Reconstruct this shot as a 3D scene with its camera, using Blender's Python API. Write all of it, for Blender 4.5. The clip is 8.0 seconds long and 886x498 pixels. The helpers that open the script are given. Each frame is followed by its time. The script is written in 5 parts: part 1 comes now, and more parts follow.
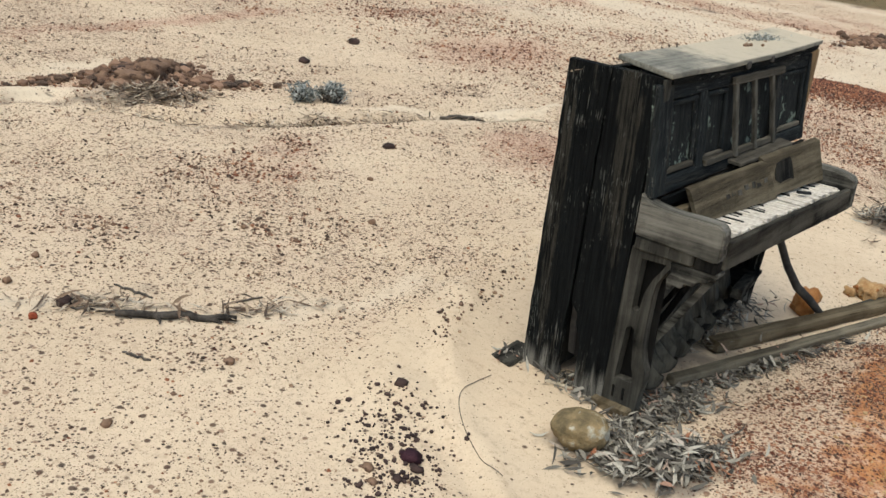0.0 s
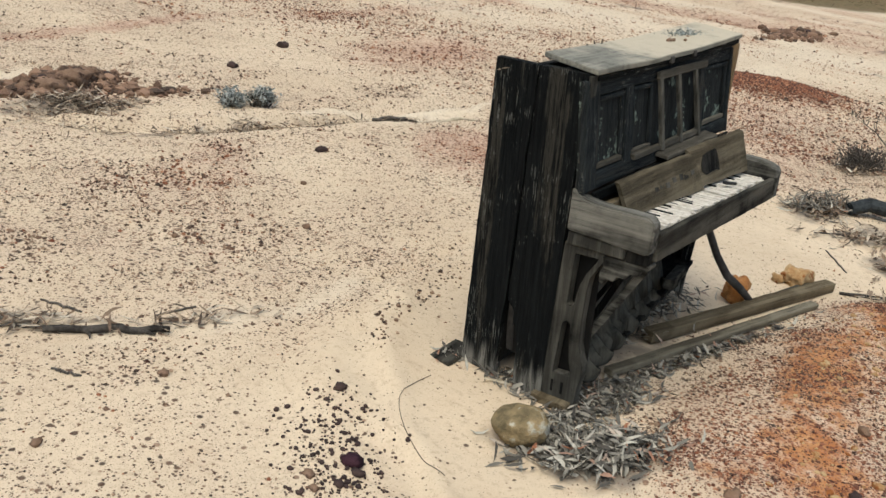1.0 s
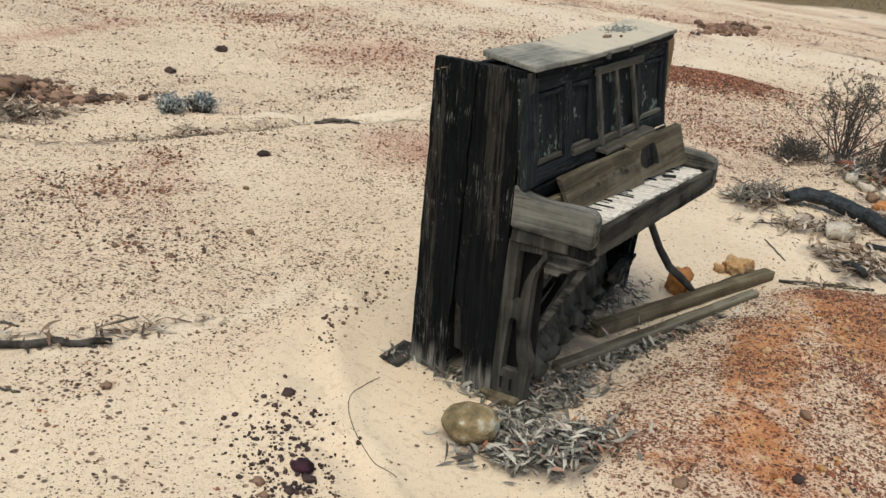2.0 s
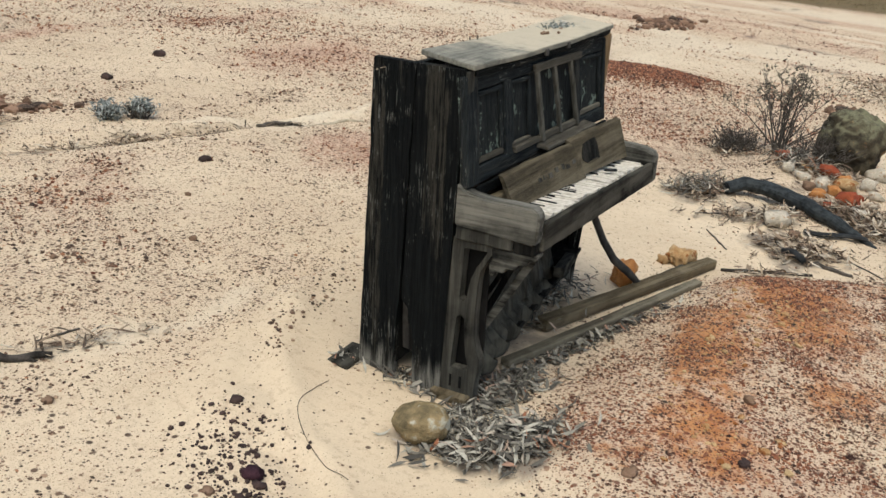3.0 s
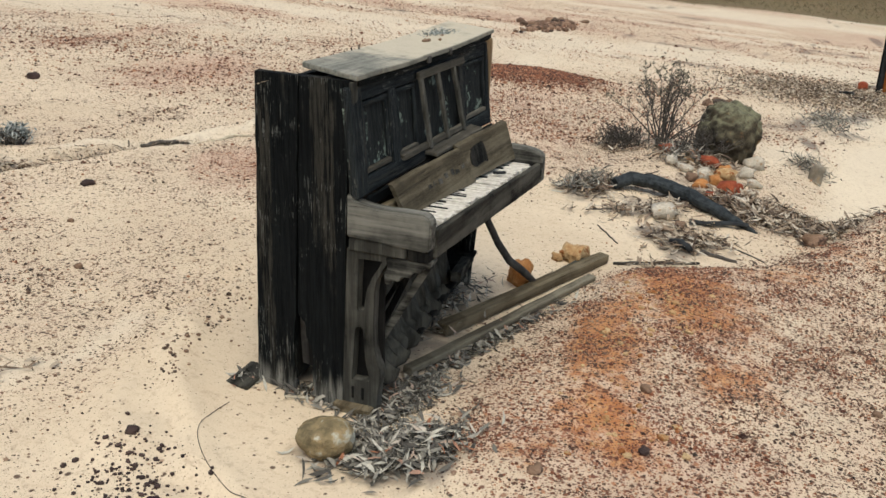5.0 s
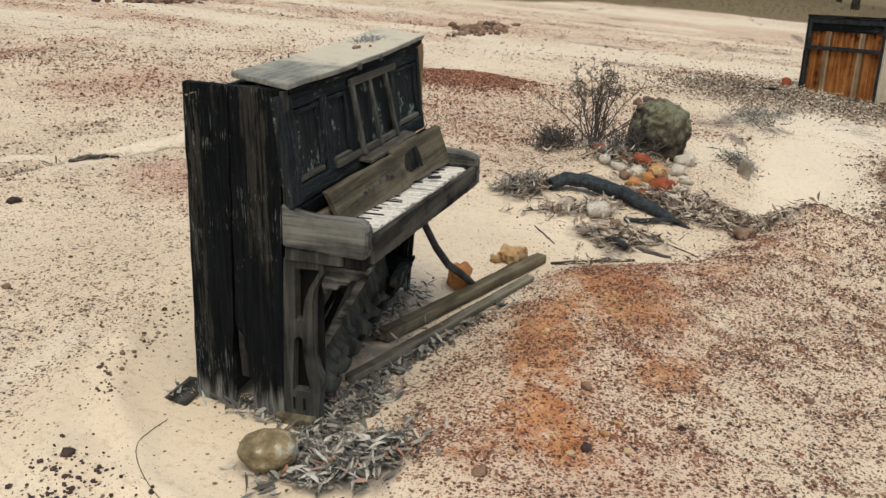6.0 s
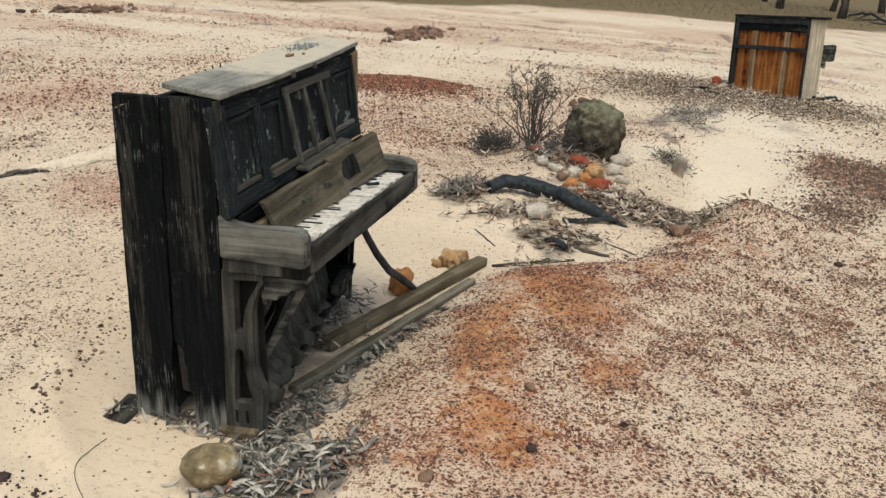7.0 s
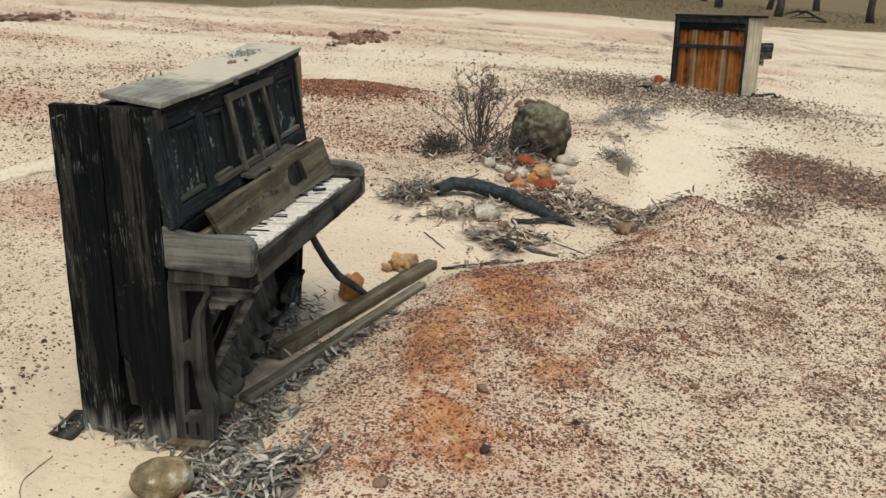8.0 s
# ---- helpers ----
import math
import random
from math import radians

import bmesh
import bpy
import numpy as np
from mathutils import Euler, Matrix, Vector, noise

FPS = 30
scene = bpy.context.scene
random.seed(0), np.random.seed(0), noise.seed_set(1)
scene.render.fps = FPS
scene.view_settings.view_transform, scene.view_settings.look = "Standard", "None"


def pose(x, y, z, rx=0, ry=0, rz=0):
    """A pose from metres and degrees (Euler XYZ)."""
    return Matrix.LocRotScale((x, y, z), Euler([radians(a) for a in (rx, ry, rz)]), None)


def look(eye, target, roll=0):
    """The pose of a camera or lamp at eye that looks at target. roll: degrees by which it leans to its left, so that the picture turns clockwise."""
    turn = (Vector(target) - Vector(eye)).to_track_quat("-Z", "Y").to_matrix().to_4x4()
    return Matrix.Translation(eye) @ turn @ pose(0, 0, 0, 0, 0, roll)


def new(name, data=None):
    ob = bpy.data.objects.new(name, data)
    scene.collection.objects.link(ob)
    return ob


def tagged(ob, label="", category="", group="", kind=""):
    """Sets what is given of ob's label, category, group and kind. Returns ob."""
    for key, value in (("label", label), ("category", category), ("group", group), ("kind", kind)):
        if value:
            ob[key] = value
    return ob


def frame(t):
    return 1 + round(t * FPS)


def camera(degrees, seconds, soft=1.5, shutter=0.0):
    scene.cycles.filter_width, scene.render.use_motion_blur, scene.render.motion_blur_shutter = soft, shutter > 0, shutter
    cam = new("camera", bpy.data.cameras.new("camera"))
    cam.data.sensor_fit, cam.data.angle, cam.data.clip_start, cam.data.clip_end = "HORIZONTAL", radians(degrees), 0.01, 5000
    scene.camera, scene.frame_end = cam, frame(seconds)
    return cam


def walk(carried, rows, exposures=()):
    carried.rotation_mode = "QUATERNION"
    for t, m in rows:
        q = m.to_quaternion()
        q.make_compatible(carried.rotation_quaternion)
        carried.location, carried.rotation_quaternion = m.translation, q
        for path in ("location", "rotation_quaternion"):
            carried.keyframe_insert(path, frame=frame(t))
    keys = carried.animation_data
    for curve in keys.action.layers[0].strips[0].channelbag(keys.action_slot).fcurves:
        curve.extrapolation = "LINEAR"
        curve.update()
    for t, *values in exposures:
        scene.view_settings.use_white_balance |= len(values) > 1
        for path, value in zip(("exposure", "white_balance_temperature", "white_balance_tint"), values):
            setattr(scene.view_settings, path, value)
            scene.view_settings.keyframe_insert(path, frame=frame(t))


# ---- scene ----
cam = camera(51.863, 8.0, soft=1.5)
PATH = [
    (0.0, pose(-2.9114, -1.2156, 1.7824, 67.411, -8.973, -50.397)),
    (0.5, pose(-2.9042, -1.2216, 1.7817, 67.787, -8.770, -52.575)),
    (1.0, pose(-2.8982, -1.2263, 1.7824, 68.135, -8.530, -54.760)),
    (1.5, pose(-2.8924, -1.2308, 1.7823, 68.435, -8.287, -56.583)),
    (3.0, pose(-2.8785, -1.2536, 1.7857, 69.136, -7.362, -62.100)),
    (3.5, pose(-2.8738, -1.2578, 1.7880, 69.367, -7.102, -63.673)),
    (4.0, pose(-2.8694, -1.2646, 1.7902, 69.698, -6.767, -65.555)),
    (5.5, pose(-2.8630, -1.2851, 1.7970, 70.783, -5.755, -71.168)),
    (6.0, pose(-2.8624, -1.2921, 1.7998, 71.132, -5.378, -73.374)),
    (6.5, pose(-2.8626, -1.2981, 1.8039, 71.439, -5.080, -75.327)),
    (7.0, pose(-2.8624, -1.3036, 1.8071, 71.759, -4.798, -77.372)),
    (7.5, pose(-2.8618, -1.3084, 1.8104, 71.989, -4.565, -79.008)),
    (8.0, pose(-2.8607, -1.3124, 1.8119, 72.200, -4.289, -80.779)),
]
walk(cam, PATH, exposures=[(0.0, 0.36, 6650, 3), (8.0, 0.36, 6650, 3)])

# ---- daylight: thin overcast, a wide soft sun ----
SUN_EL, SUN_AZ = 66.0, 262.0          # degrees; azimuth from +y, clockwise
world = bpy.data.worlds.new("sky")
scene.world = world
world.use_nodes = True
wn = world.node_tree.nodes
sky = wn.new("ShaderNodeTexSky")
sky.sky_type, sky.sun_disc = "NISHITA", False
sky.sun_elevation, sky.sun_rotation = radians(SUN_EL), radians(SUN_AZ)
sky.dust_density, sky.air_density, sky.ozone_density = 4.0, 1.0, 0.6
wn["Background"].inputs["Strength"].default_value = 0.12
world.node_tree.links.new(sky.outputs["Color"], wn["Background"].inputs["Color"])
sun_data = bpy.data.lights.new("sun", "SUN")
sun_data.energy, sun_data.angle, sun_data.color = 1.3, radians(60), (1.0, 0.95, 0.88)
sun = new("sun", sun_data)
_el, _az = radians(SUN_EL), radians(SUN_AZ)
_to = Vector((math.sin(_az) * math.cos(_el), math.cos(_az) * math.cos(_el), math.sin(_el)))
sun.matrix_world = look(_to * 50, (0, 0, 0))


# ---- node helpers ----
class Mat:
    """A small builder for procedural materials."""

    def __init__(self, name, rough=0.9, spec=0.25):
        self.m = bpy.data.materials.new(name)
        self.m.use_nodes = True
        self.n, self.l = self.m.node_tree.nodes, self.m.node_tree.links
        self.b = self.n["Principled BSDF"]
        self.b.inputs["Roughness"].default_value = rough
        self.b.inputs["Specular IOR Level"].default_value = spec
        self.co = self.n.new("ShaderNodeTexCoord").outputs["Object"]

    def put(self, sock, v):
        if isinstance(v, bpy.types.NodeSocket):
            self.l.new(v, sock)
        elif isinstance(v, (tuple, list)) and len(v) == 3 and sock.type == "RGBA":
            sock.default_value = (*v, 1.0)
        else:
            sock.default_value = v

    def coords(self, scale):
        k = self.n.new("ShaderNodeMapping")
        self.put(k.inputs["Vector"], self.co)
        k.inputs["Scale"].default_value = scale
        return k.outputs["Vector"]

    def noise(self, scale, detail=4.0, rough=0.6, stretch=(1, 1, 1), dist=0.0):
        k = self.n.new("ShaderNodeTexNoise")
        self.put(k.inputs["Vector"], self.coords(stretch))
        k.inputs["Scale"].default_value, k.inputs["Detail"].default_value = scale, detail
        k.inputs["Roughness"].default_value, k.inputs["Distortion"].default_value = rough, dist
        return k.outputs["Fac"]

    def cells(self, scale, stretch=(1, 1, 1)):
        k = self.n.new("ShaderNodeTexVoronoi")
        self.put(k.inputs["Vector"], self.coords(stretch))
        k.inputs["Scale"].default_value = scale
        return k.outputs["Distance"], k.outputs["Color"]

    def attr(self, name):
        k = self.n.new("ShaderNodeAttribute")
        k.attribute_name = name
        return k.outputs["Fac"]

    def island(self):
        return self.n.new("ShaderNodeNewGeometry").outputs["Random Per Island"]

    def random(self):
        return self.n.new("ShaderNodeObjectInfo").outputs["Random"]

    def normal_z(self):
        k = self.n.new("ShaderNodeSeparateXYZ")
        self.put(k.inputs[0], self.n.new("ShaderNodeNewGeometry").outputs["Normal"])
        return k.outputs["Z"]

    def axis(self, i):
        k = self.n.new("ShaderNodeSeparateXYZ")
        self.put(k.inputs[0], self.co)
        return k.outputs[i]

    def math(self, op, a, b=0.0, clamp=False):
        k = self.n.new("ShaderNodeMath")
        k.operation, k.use_clamp = op, clamp
        self.put(k.inputs[0], a)
        self.put(k.inputs[1], b)
        return k.outputs[0]

    def step(self, v, lo, hi, out0=0.0, out1=1.0):
        k = self.n.new("ShaderNodeMapRange")
        k.interpolation_type = "SMOOTHSTEP"
        self.put(k.inputs["Value"], v)
        for key, val in (("From Min", lo), ("From Max", hi), ("To Min", out0), ("To Max", out1)):
            self.put(k.inputs[key], val)
        return k.outputs["Result"]

    def mix(self, f, a, b, mode="MIX"):
        k = self.n.new("ShaderNodeMix")
        k.data_type, k.blend_type = "RGBA", mode
        self.put(k.inputs[0], f)
        self.put(k.inputs[6], a)
        self.put(k.inputs[7], b)
        return k.outputs[2]

    def ramp(self, f, stops):
        k = self.n.new("ShaderNodeValToRGB")
        e = k.color_ramp.elements
        while len(e) < len(stops):
            e.new(0.5)
        for el, (p, c) in zip(e, stops):
            el.position, el.color = p, (*c, 1.0)
        self.put(k.inputs[0], f)
        return k.outputs[0]

    def done(self, colour, bump=None, strength=0.5, depth=0.01, rough=None):
        self.put(self.b.inputs["Base Color"], colour)
        if rough is not None:
            self.put(self.b.inputs["Roughness"], rough)
        if bump is not None:
            k = self.n.new("ShaderNodeBump")
            k.inputs["Strength"].default_value, k.inputs["Distance"].default_value = strength, depth
            self.put(k.inputs["Height"], bump)
            self.l.new(k.outputs["Normal"], self.b.inputs["Normal"])
        return self.m


# ---- materials ----
def ground_material():
    m = Mat("weathered_ground", 0.95, 0.15)
    red, orange, clean, grass, grey, stones, pale = (m.attr(k) for k in ("red", "orange", "clean", "grass", "grey", "stones", "pale"))
    big, mid, fine = m.noise(0.9, 5), m.noise(7, 5), m.noise(160, 3, 0.7)
    sand = m.mix(m.step(big, 0.35, 0.65), (0.62, 0.51, 0.37), (0.70, 0.585, 0.43))
    sand = m.mix(m.step(mid, 0.45, 0.75, 0.0, 0.35), sand, (0.55, 0.42, 0.29))
    sand = m.mix(m.step(fine, 0.35, 0.7, 0.0, 0.22), sand, (0.40, 0.28, 0.18))
    sand = m.mix(m.math("MULTIPLY", pale, 0.7), sand, (0.68, 0.60, 0.47))
    sand = m.mix(m.math("MULTIPLY", stones, m.step(m.noise(2.6, 5), 0.35, 0.65, 0.15, 0.65)), sand, (0.59, 0.455, 0.34))
    soil = m.mix(m.step(mid, 0.3, 0.7), (0.38, 0.205, 0.138), (0.66, 0.495, 0.375))
    edge = m.math("ADD", red, m.math("MULTIPLY", m.math("SUBTRACT", mid, 0.5), 1.3))
    c = m.mix(m.step(edge, 0.15, 0.95, 0.0, 0.65), sand, soil)
    c = m.mix(m.step(red, 0.72, 0.98, 0.0, 0.6), c, (0.30, 0.125, 0.08))
    ochre = m.mix(m.step(m.noise(14, 5), 0.35, 0.7), (0.40, 0.145, 0.045), (0.52, 0.25, 0.095))
    edge = m.math("ADD", orange, m.math("MULTIPLY", m.math("SUBTRACT", m.noise(13, 7, 0.75), 0.5), 2.2))
    c = m.mix(m.step(edge, 0.30, 0.95, 0.0, 0.92), c, ochre)
    edge = m.math("ADD", grey, m.math("MULTIPLY", m.math("SUBTRACT", m.noise(6, 6), 0.5), 1.6))
    c = m.mix(m.step(edge, 0.35, 1.0, 0.0, 0.8), c, (0.17, 0.15, 0.13))
    turf = m.mix(m.step(m.noise(5, 8, 0.8), 0.35, 0.65), (0.095, 0.076, 0.036), (0.20, 0.155, 0.08))
    c = m.mix(m.step(m.math("ADD", grass, m.math("MULTIPLY", m.math("SUBTRACT", m.noise(0.35, 6), 0.5), 0.8)), 0.35, 0.75), c, turf)
    d, col = m.cells(210)
    k = m.n.new("ShaderNodeSeparateColor")
    m.put(k.inputs[0], col)
    spot = m.math("MULTIPLY", m.math("LESS_THAN", k.outputs[0], m.step(clean, 0.2, 0.9, 0.34, 0.08)), m.step(d, 0.5, 0.25))
    c = m.mix(m.math("MULTIPLY", spot, 0.6), c, (0.20, 0.135, 0.09))
    c = m.mix(m.step(m.noise(28, 4, 0.7), 0.50, 0.70, 0.0, 0.36), c, (0.33, 0.235, 0.16))
    # grit: three sizes of dark and red grains lying in the sand
    bump = m.math("MULTIPLY", fine, 0.25)
    for scale, share in ((120, 0.75), (62, 0.95), (34, 0.55)):
        d, col = m.cells(scale)
        k = m.n.new("ShaderNodeSeparateColor")
        m.put(k.inputs[0], col)
        keep = m.math("MULTIPLY", m.step(m.noise(5.0, 3), 0.32, 0.62, 0.35, 1.0), m.math("MULTIPLY", stones, share))
        spot = m.math("MULTIPLY", m.math("LESS_THAN", k.outputs[0], keep), m.step(d, 0.46, 0.26))
        tint = m.mix(m.step(red, 0.1, 0.7), m.ramp(k.outputs[1], ((0.0, (0.04, 0.028, 0.024)), (0.6, (0.12, 0.07, 0.05)), (1.0, (0.33, 0.22, 0.15)))),
                     m.ramp(k.outputs[1], ((0.0, (0.05, 0.024, 0.02)), (0.55, (0.17, 0.06, 0.038)), (1.0, (0.38, 0.17, 0.10)))))
        c = m.mix(m.math("MULTIPLY", spot, 0.9), c, tint)
        bump = m.math("ADD", bump, m.math("MULTIPLY", spot, 0.6))
    return m.done(c, bump, 0.6, 0.006)


def stone_material(name, dark, light, patch=None, patch_at=0.55, scale=6.0, top=None):
    m = Mat(name, 0.9, 0.2)
    a, b = m.noise(scale, 6, 0.65), m.noise(scale * 7, 4)
    c = m.mix(m.step(a, 0.3, 0.7), dark, light)
    if patch:
        c = m.mix(m.step(m.noise(scale * 1.7, 5), patch_at, patch_at + 0.1), c, patch)
    if top:
        c = m.mix(m.math("MULTIPLY", m.step(m.normal_z(), 0.0, 0.8), m.step(a, 0.35, 0.6)), c, top)
    c = m.mix(m.step(b, 0.5, 0.8, 0.0, 0.45), c, tuple(v * 0.4 for v in dark))
    return m.done(c, m.math("ADD", a, m.math("MULTIPLY", b, 0.4)), 0.7, 0.03)


def gravel_material(name, stops):
    m = Mat(name, 0.9, 0.2)
    c = m.ramp(m.island(), stops)
    return m.done(m.mix(m.step(m.noise(120, 3), 0.4, 0.7, 0.0, 0.22), c, (0.45, 0.34, 0.25)))


def wood_material(name, base, light, dark, grain=0, char=0.0, flake=None, gloss=0.85):
    """Weathered timber; grain: the axis along which it runs; char: how far fire has blackened it."""
    m = Mat(name, gloss, 0.06)
    st = [28.0, 28.0, 28.0]
    st[grain] = 1.3
    fine, wide = m.noise(3.0, 7, 0.78, tuple(st), 0.25), m.noise(0.7, 4, 0.6, tuple(st), 0.2)
    blot = m.noise(4.5, 5, 0.6)
    c = m.mix(m.step(fine, 0.2, 0.8, 0.15, 0.95), dark, base)
    c = m.mix(m.step(m.math("ADD", wide, m.math("MULTIPLY", blot, 0.5)), 0.62, 0.95), c, light)
    c = m.mix(m.step(fine, 0.42, 0.34, 0.0, 0.55), c, tuple(v * 0.35 for v in dark))
    c = m.mix(m.step(m.noise(11, 5, 0.7), 0.5, 0.72, 0.0, 0.4), c, dark)
    if char:
        soot = m.mix(m.step(fine, 0.35, 0.75), (0.0035, 0.0037, 0.004), (0.017, 0.0175, 0.0175))
        c = m.mix(m.step(m.math("ADD", blot, m.math("MULTIPLY", wide, 0.6)), 0.48 + char, 0.66 + char), soot, c)
    if flake:
        st = [75.0 if i != grain else 7.0 for i in range(3)]
        chips = m.noise(1.5, 4, 0.6, tuple(st))
        c = m.mix(m.math("MULTIPLY", m.step(chips, 0.575, 0.66, 0.0, 0.85), m.step(m.noise(3.0, 5, 0.6), 0.52, 0.64)), c, flake)
        foot = m.math("MULTIPLY", m.step(m.math("ADD", m.axis(2), m.math("MULTIPLY", wide, 0.5)), 0.42, 0.28), m.step(fine, 0.42, 0.6)) if grain == 2 else 0.0
        c = m.mix(m.math("MULTIPLY", foot, 0.6), c, light)
    return m.done(c, m.math("ADD", fine, m.math("MULTIPLY", blot, 0.6)), 0.8, 0.008)


def char_material(name, grain=2, pale=0.5, foot=False, ash=1.0):
    """Fire-blackened timber: blue-black char, brown-grey bare streaks, thin bleached flecks along the grain."""
    m = Mat(name, 0.7, 0.04)
    st = [34.0, 34.0, 34.0]
    st[grain] = 1.6
    st = tuple(st)
    fine, strip, blot = m.noise(2.6, 7, 0.8, st, 0.2), m.noise(0.42, 4, 0.6, st, 0.15), m.noise(5.0, 5, 0.65)
    c = m.mix(m.step(fine, 0.32, 0.72), (0.0026 * ash, 0.0032 * ash, 0.0038 * ash), (0.0125 * ash, 0.0148 * ash, 0.0154 * ash))
    bare = m.math("MULTIPLY", m.step(m.math("ADD", strip, m.math("MULTIPLY", blot, 0.35)), 0.70, 0.78), m.step(fine, 0.40, 0.58))
    c = m.mix(m.math("MULTIPLY", bare, 0.5), c, (0.072, 0.066, 0.054))
    sf = tuple(150.0 if i != grain else 9.0 for i in range(3))
    flecks = m.math("MULTIPLY", m.step(m.noise(1.3, 4, 0.65, sf, 0.3), 0.55, 0.63), m.step(m.noise(4.5, 6, 0.75), 0.51, 0.60))
    c = m.mix(m.math("MULTIPLY", flecks, pale), c, (0.20, 0.205, 0.19))
    if foot:
        # the foot of each board is bleached in streaks where the char has weathered off
        edge = m.math("ADD", m.axis(2), m.math("MULTIPLY", m.math("SUBTRACT", strip, 0.5), 0.55))
        worn = m.math("MULTIPLY", m.step(edge, 0.11, 0.0), m.step(fine, 0.36, 0.56))
        c = m.mix(m.math("MULTIPLY", worn, 0.8), c, (0.25, 0.245, 0.22))
    return m.done(c, m.math("ADD", fine, m.math("MULTIPLY", blot, 0.5)), 0.9, 0.010)


def plain(name, dark, light, scale=20.0, rough=0.8):
    m = Mat(name, rough, 0.25)
    a = m.noise(scale, 5)
    return m.done(m.mix(m.step(a, 0.3, 0.7), dark, light), a, 0.4, 0.004)


GROUND = ground_material()
CHAR = char_material("charred_wood_upright", 2, 0.6, True)
CHAR_X = char_material("charred_wood_across", 0, 0.6)
DESK_Z = wood_material("bleached_desk_bar", (0.095, 0.094, 0.082), (0.19, 0.185, 0.16), (0.04, 0.039, 0.034), 2, 0.0)
DESK_X = wood_material("bleached_desk_rail", (0.095, 0.088, 0.072), (0.19, 0.175, 0.145), (0.04, 0.037, 0.031), 0, 0.0)
FRONT_Z = char_material("ashy_black_stile", 2, 0.7, False, 3.4)
FRONT_X = char_material("ashy_black_rail", 0, 0.7, False, 3.4)
SOOT = wood_material("sooty_wood", (0.014, 0.014, 0.013), (0.034, 0.033, 0.029), (0.006, 0.006, 0.006), 2, 0.2)
GREY_X = wood_material("grey_wood_across", (0.050, 0.048, 0.040), (0.115, 0.110, 0.092), (0.018, 0.017, 0.015), 0, 0.08)
GREY_Y = wood_material("grey_wood_deep", (0.070, 0.069, 0.060), (0.215, 0.21, 0.185), (0.022, 0.022, 0.020), 1, 0.12)
GREY_Z = wood_material("grey_wood_upright", (0.054, 0.053, 0.046), (0.12, 0.117, 0.102), (0.021, 0.021, 0.019), 2, 0.03)
BROWN_X = wood_material("brown_wood_across", (0.115, 0.090, 0.055), (0.195, 0.162, 0.108), (0.045, 0.036, 0.023), 0, 0.0)
PLANK_X = wood_material("olive_grey_plank", (0.125, 0.110, 0.080), (0.22, 0.20, 0.15), (0.055, 0.048, 0.036), 0, 0.0)
TAN_Z = wood_material("raw_tan_wood", (0.24, 0.16, 0.09), (0.36, 0.26, 0.16), (0.10, 0.065, 0.035), 2)
RUST_Z = wood_material("orange_stained_boards", (0.26, 0.085, 0.022), (0.40, 0.17, 0.05), (0.11, 0.035, 0.012), 2, 0.08)
PALE_Z = wood_material("pale_side_board", (0.46, 0.40, 0.29), (0.58, 0.51, 0.39), (0.31, 0.26, 0.19), 2)
BARK = wood_material("dark_bark", (0.05, 0.045, 0.04), (0.10, 0.09, 0.08), (0.02, 0.018, 0.016), 2)
COAL = plain("charcoal", (0.007, 0.0075, 0.008), (0.034, 0.037, 0.039), 9)
BLUE_COAL = plain("blue_black_charcoal", (0.008, 0.010, 0.011), (0.038, 0.046, 0.050), 22, 0.75)
LINING = wood_material("dusty_lining", (0.062, 0.060, 0.050), (0.12, 0.115, 0.095), (0.028, 0.027, 0.023), 2, 0.0)
IRON = plain("dull_iron", (0.022, 0.022, 0.022), (0.07, 0.066, 0.06), 14, 0.7)
# near-black that paints interior shade behind the holes of the leg frame
HOLE_SHADE = plain("hole_shade_black", (0.004, 0.004, 0.004), (0.012, 0.0115, 0.011), 9, 0.95)
IVORY = plain("weathered_ivory", (0.50, 0.46, 0.40), (0.74, 0.71, 0.64), 45, 0.55)
TWIG = plain("dry_twig", (0.035, 0.030, 0.026), (0.12, 0.105, 0.09), 30)


def lid_material():
    m = Mat("lid_wood", 0.9, 0.2)
    g, blot = m.noise(3, 6, 0.7, (1.5, 20, 20), 0.2), m.noise(4, 6, 0.7)
    c = m.mix(m.step(g, 0.3, 0.7), (0.13, 0.13, 0.112), (0.27, 0.265, 0.225))
    c = m.mix(m.step(blot, 0.42, 0.62, 0.0, 0.8), c, (0.30, 0.285, 0.235))
    c = m.mix(m.step(m.noise(17, 5, 0.7), 0.52, 0.68, 0.0, 0.6), c, (0.10, 0.10, 0.088))
    drift = m.math("ADD", m.step(m.axis(0), 0.05, 0.75), m.math("MULTIPLY", m.math("SUBTRACT", blot, 0.5), 2.6))
    drift = m.math("MULTIPLY", m.step(drift, 0.25, 1.05), m.step(m.normal_z(), 0.6, 0.9))
    c = m.mix(m.math("MULTIPLY", drift, 0.85), c, (0.54, 0.48, 0.37))
    return m.done(c, m.math("ADD", g, blot), 0.6, 0.006)


def panel_material():
    m = Mat("flaking_black_panel", 0.75, 0.08)
    g, blot, chips = m.noise(3, 6, 0.7, (20, 20, 1.5)), m.noise(6, 5), m.noise(26, 5, 0.7)
    c = m.mix(m.step(g, 0.3, 0.75), (0.008, 0.010, 0.011), (0.032, 0.036, 0.036))
    k = m.math("MULTIPLY", m.step(chips, 0.50, 0.57), m.step(m.noise(6, 4), 0.52, 0.58))
    c = m.mix(m.math("MULTIPLY", k, 0.85), c, (0.20, 0.25, 0.215))
    return m.done(c, m.math("ADD", chips, g), 0.7, 0.006)


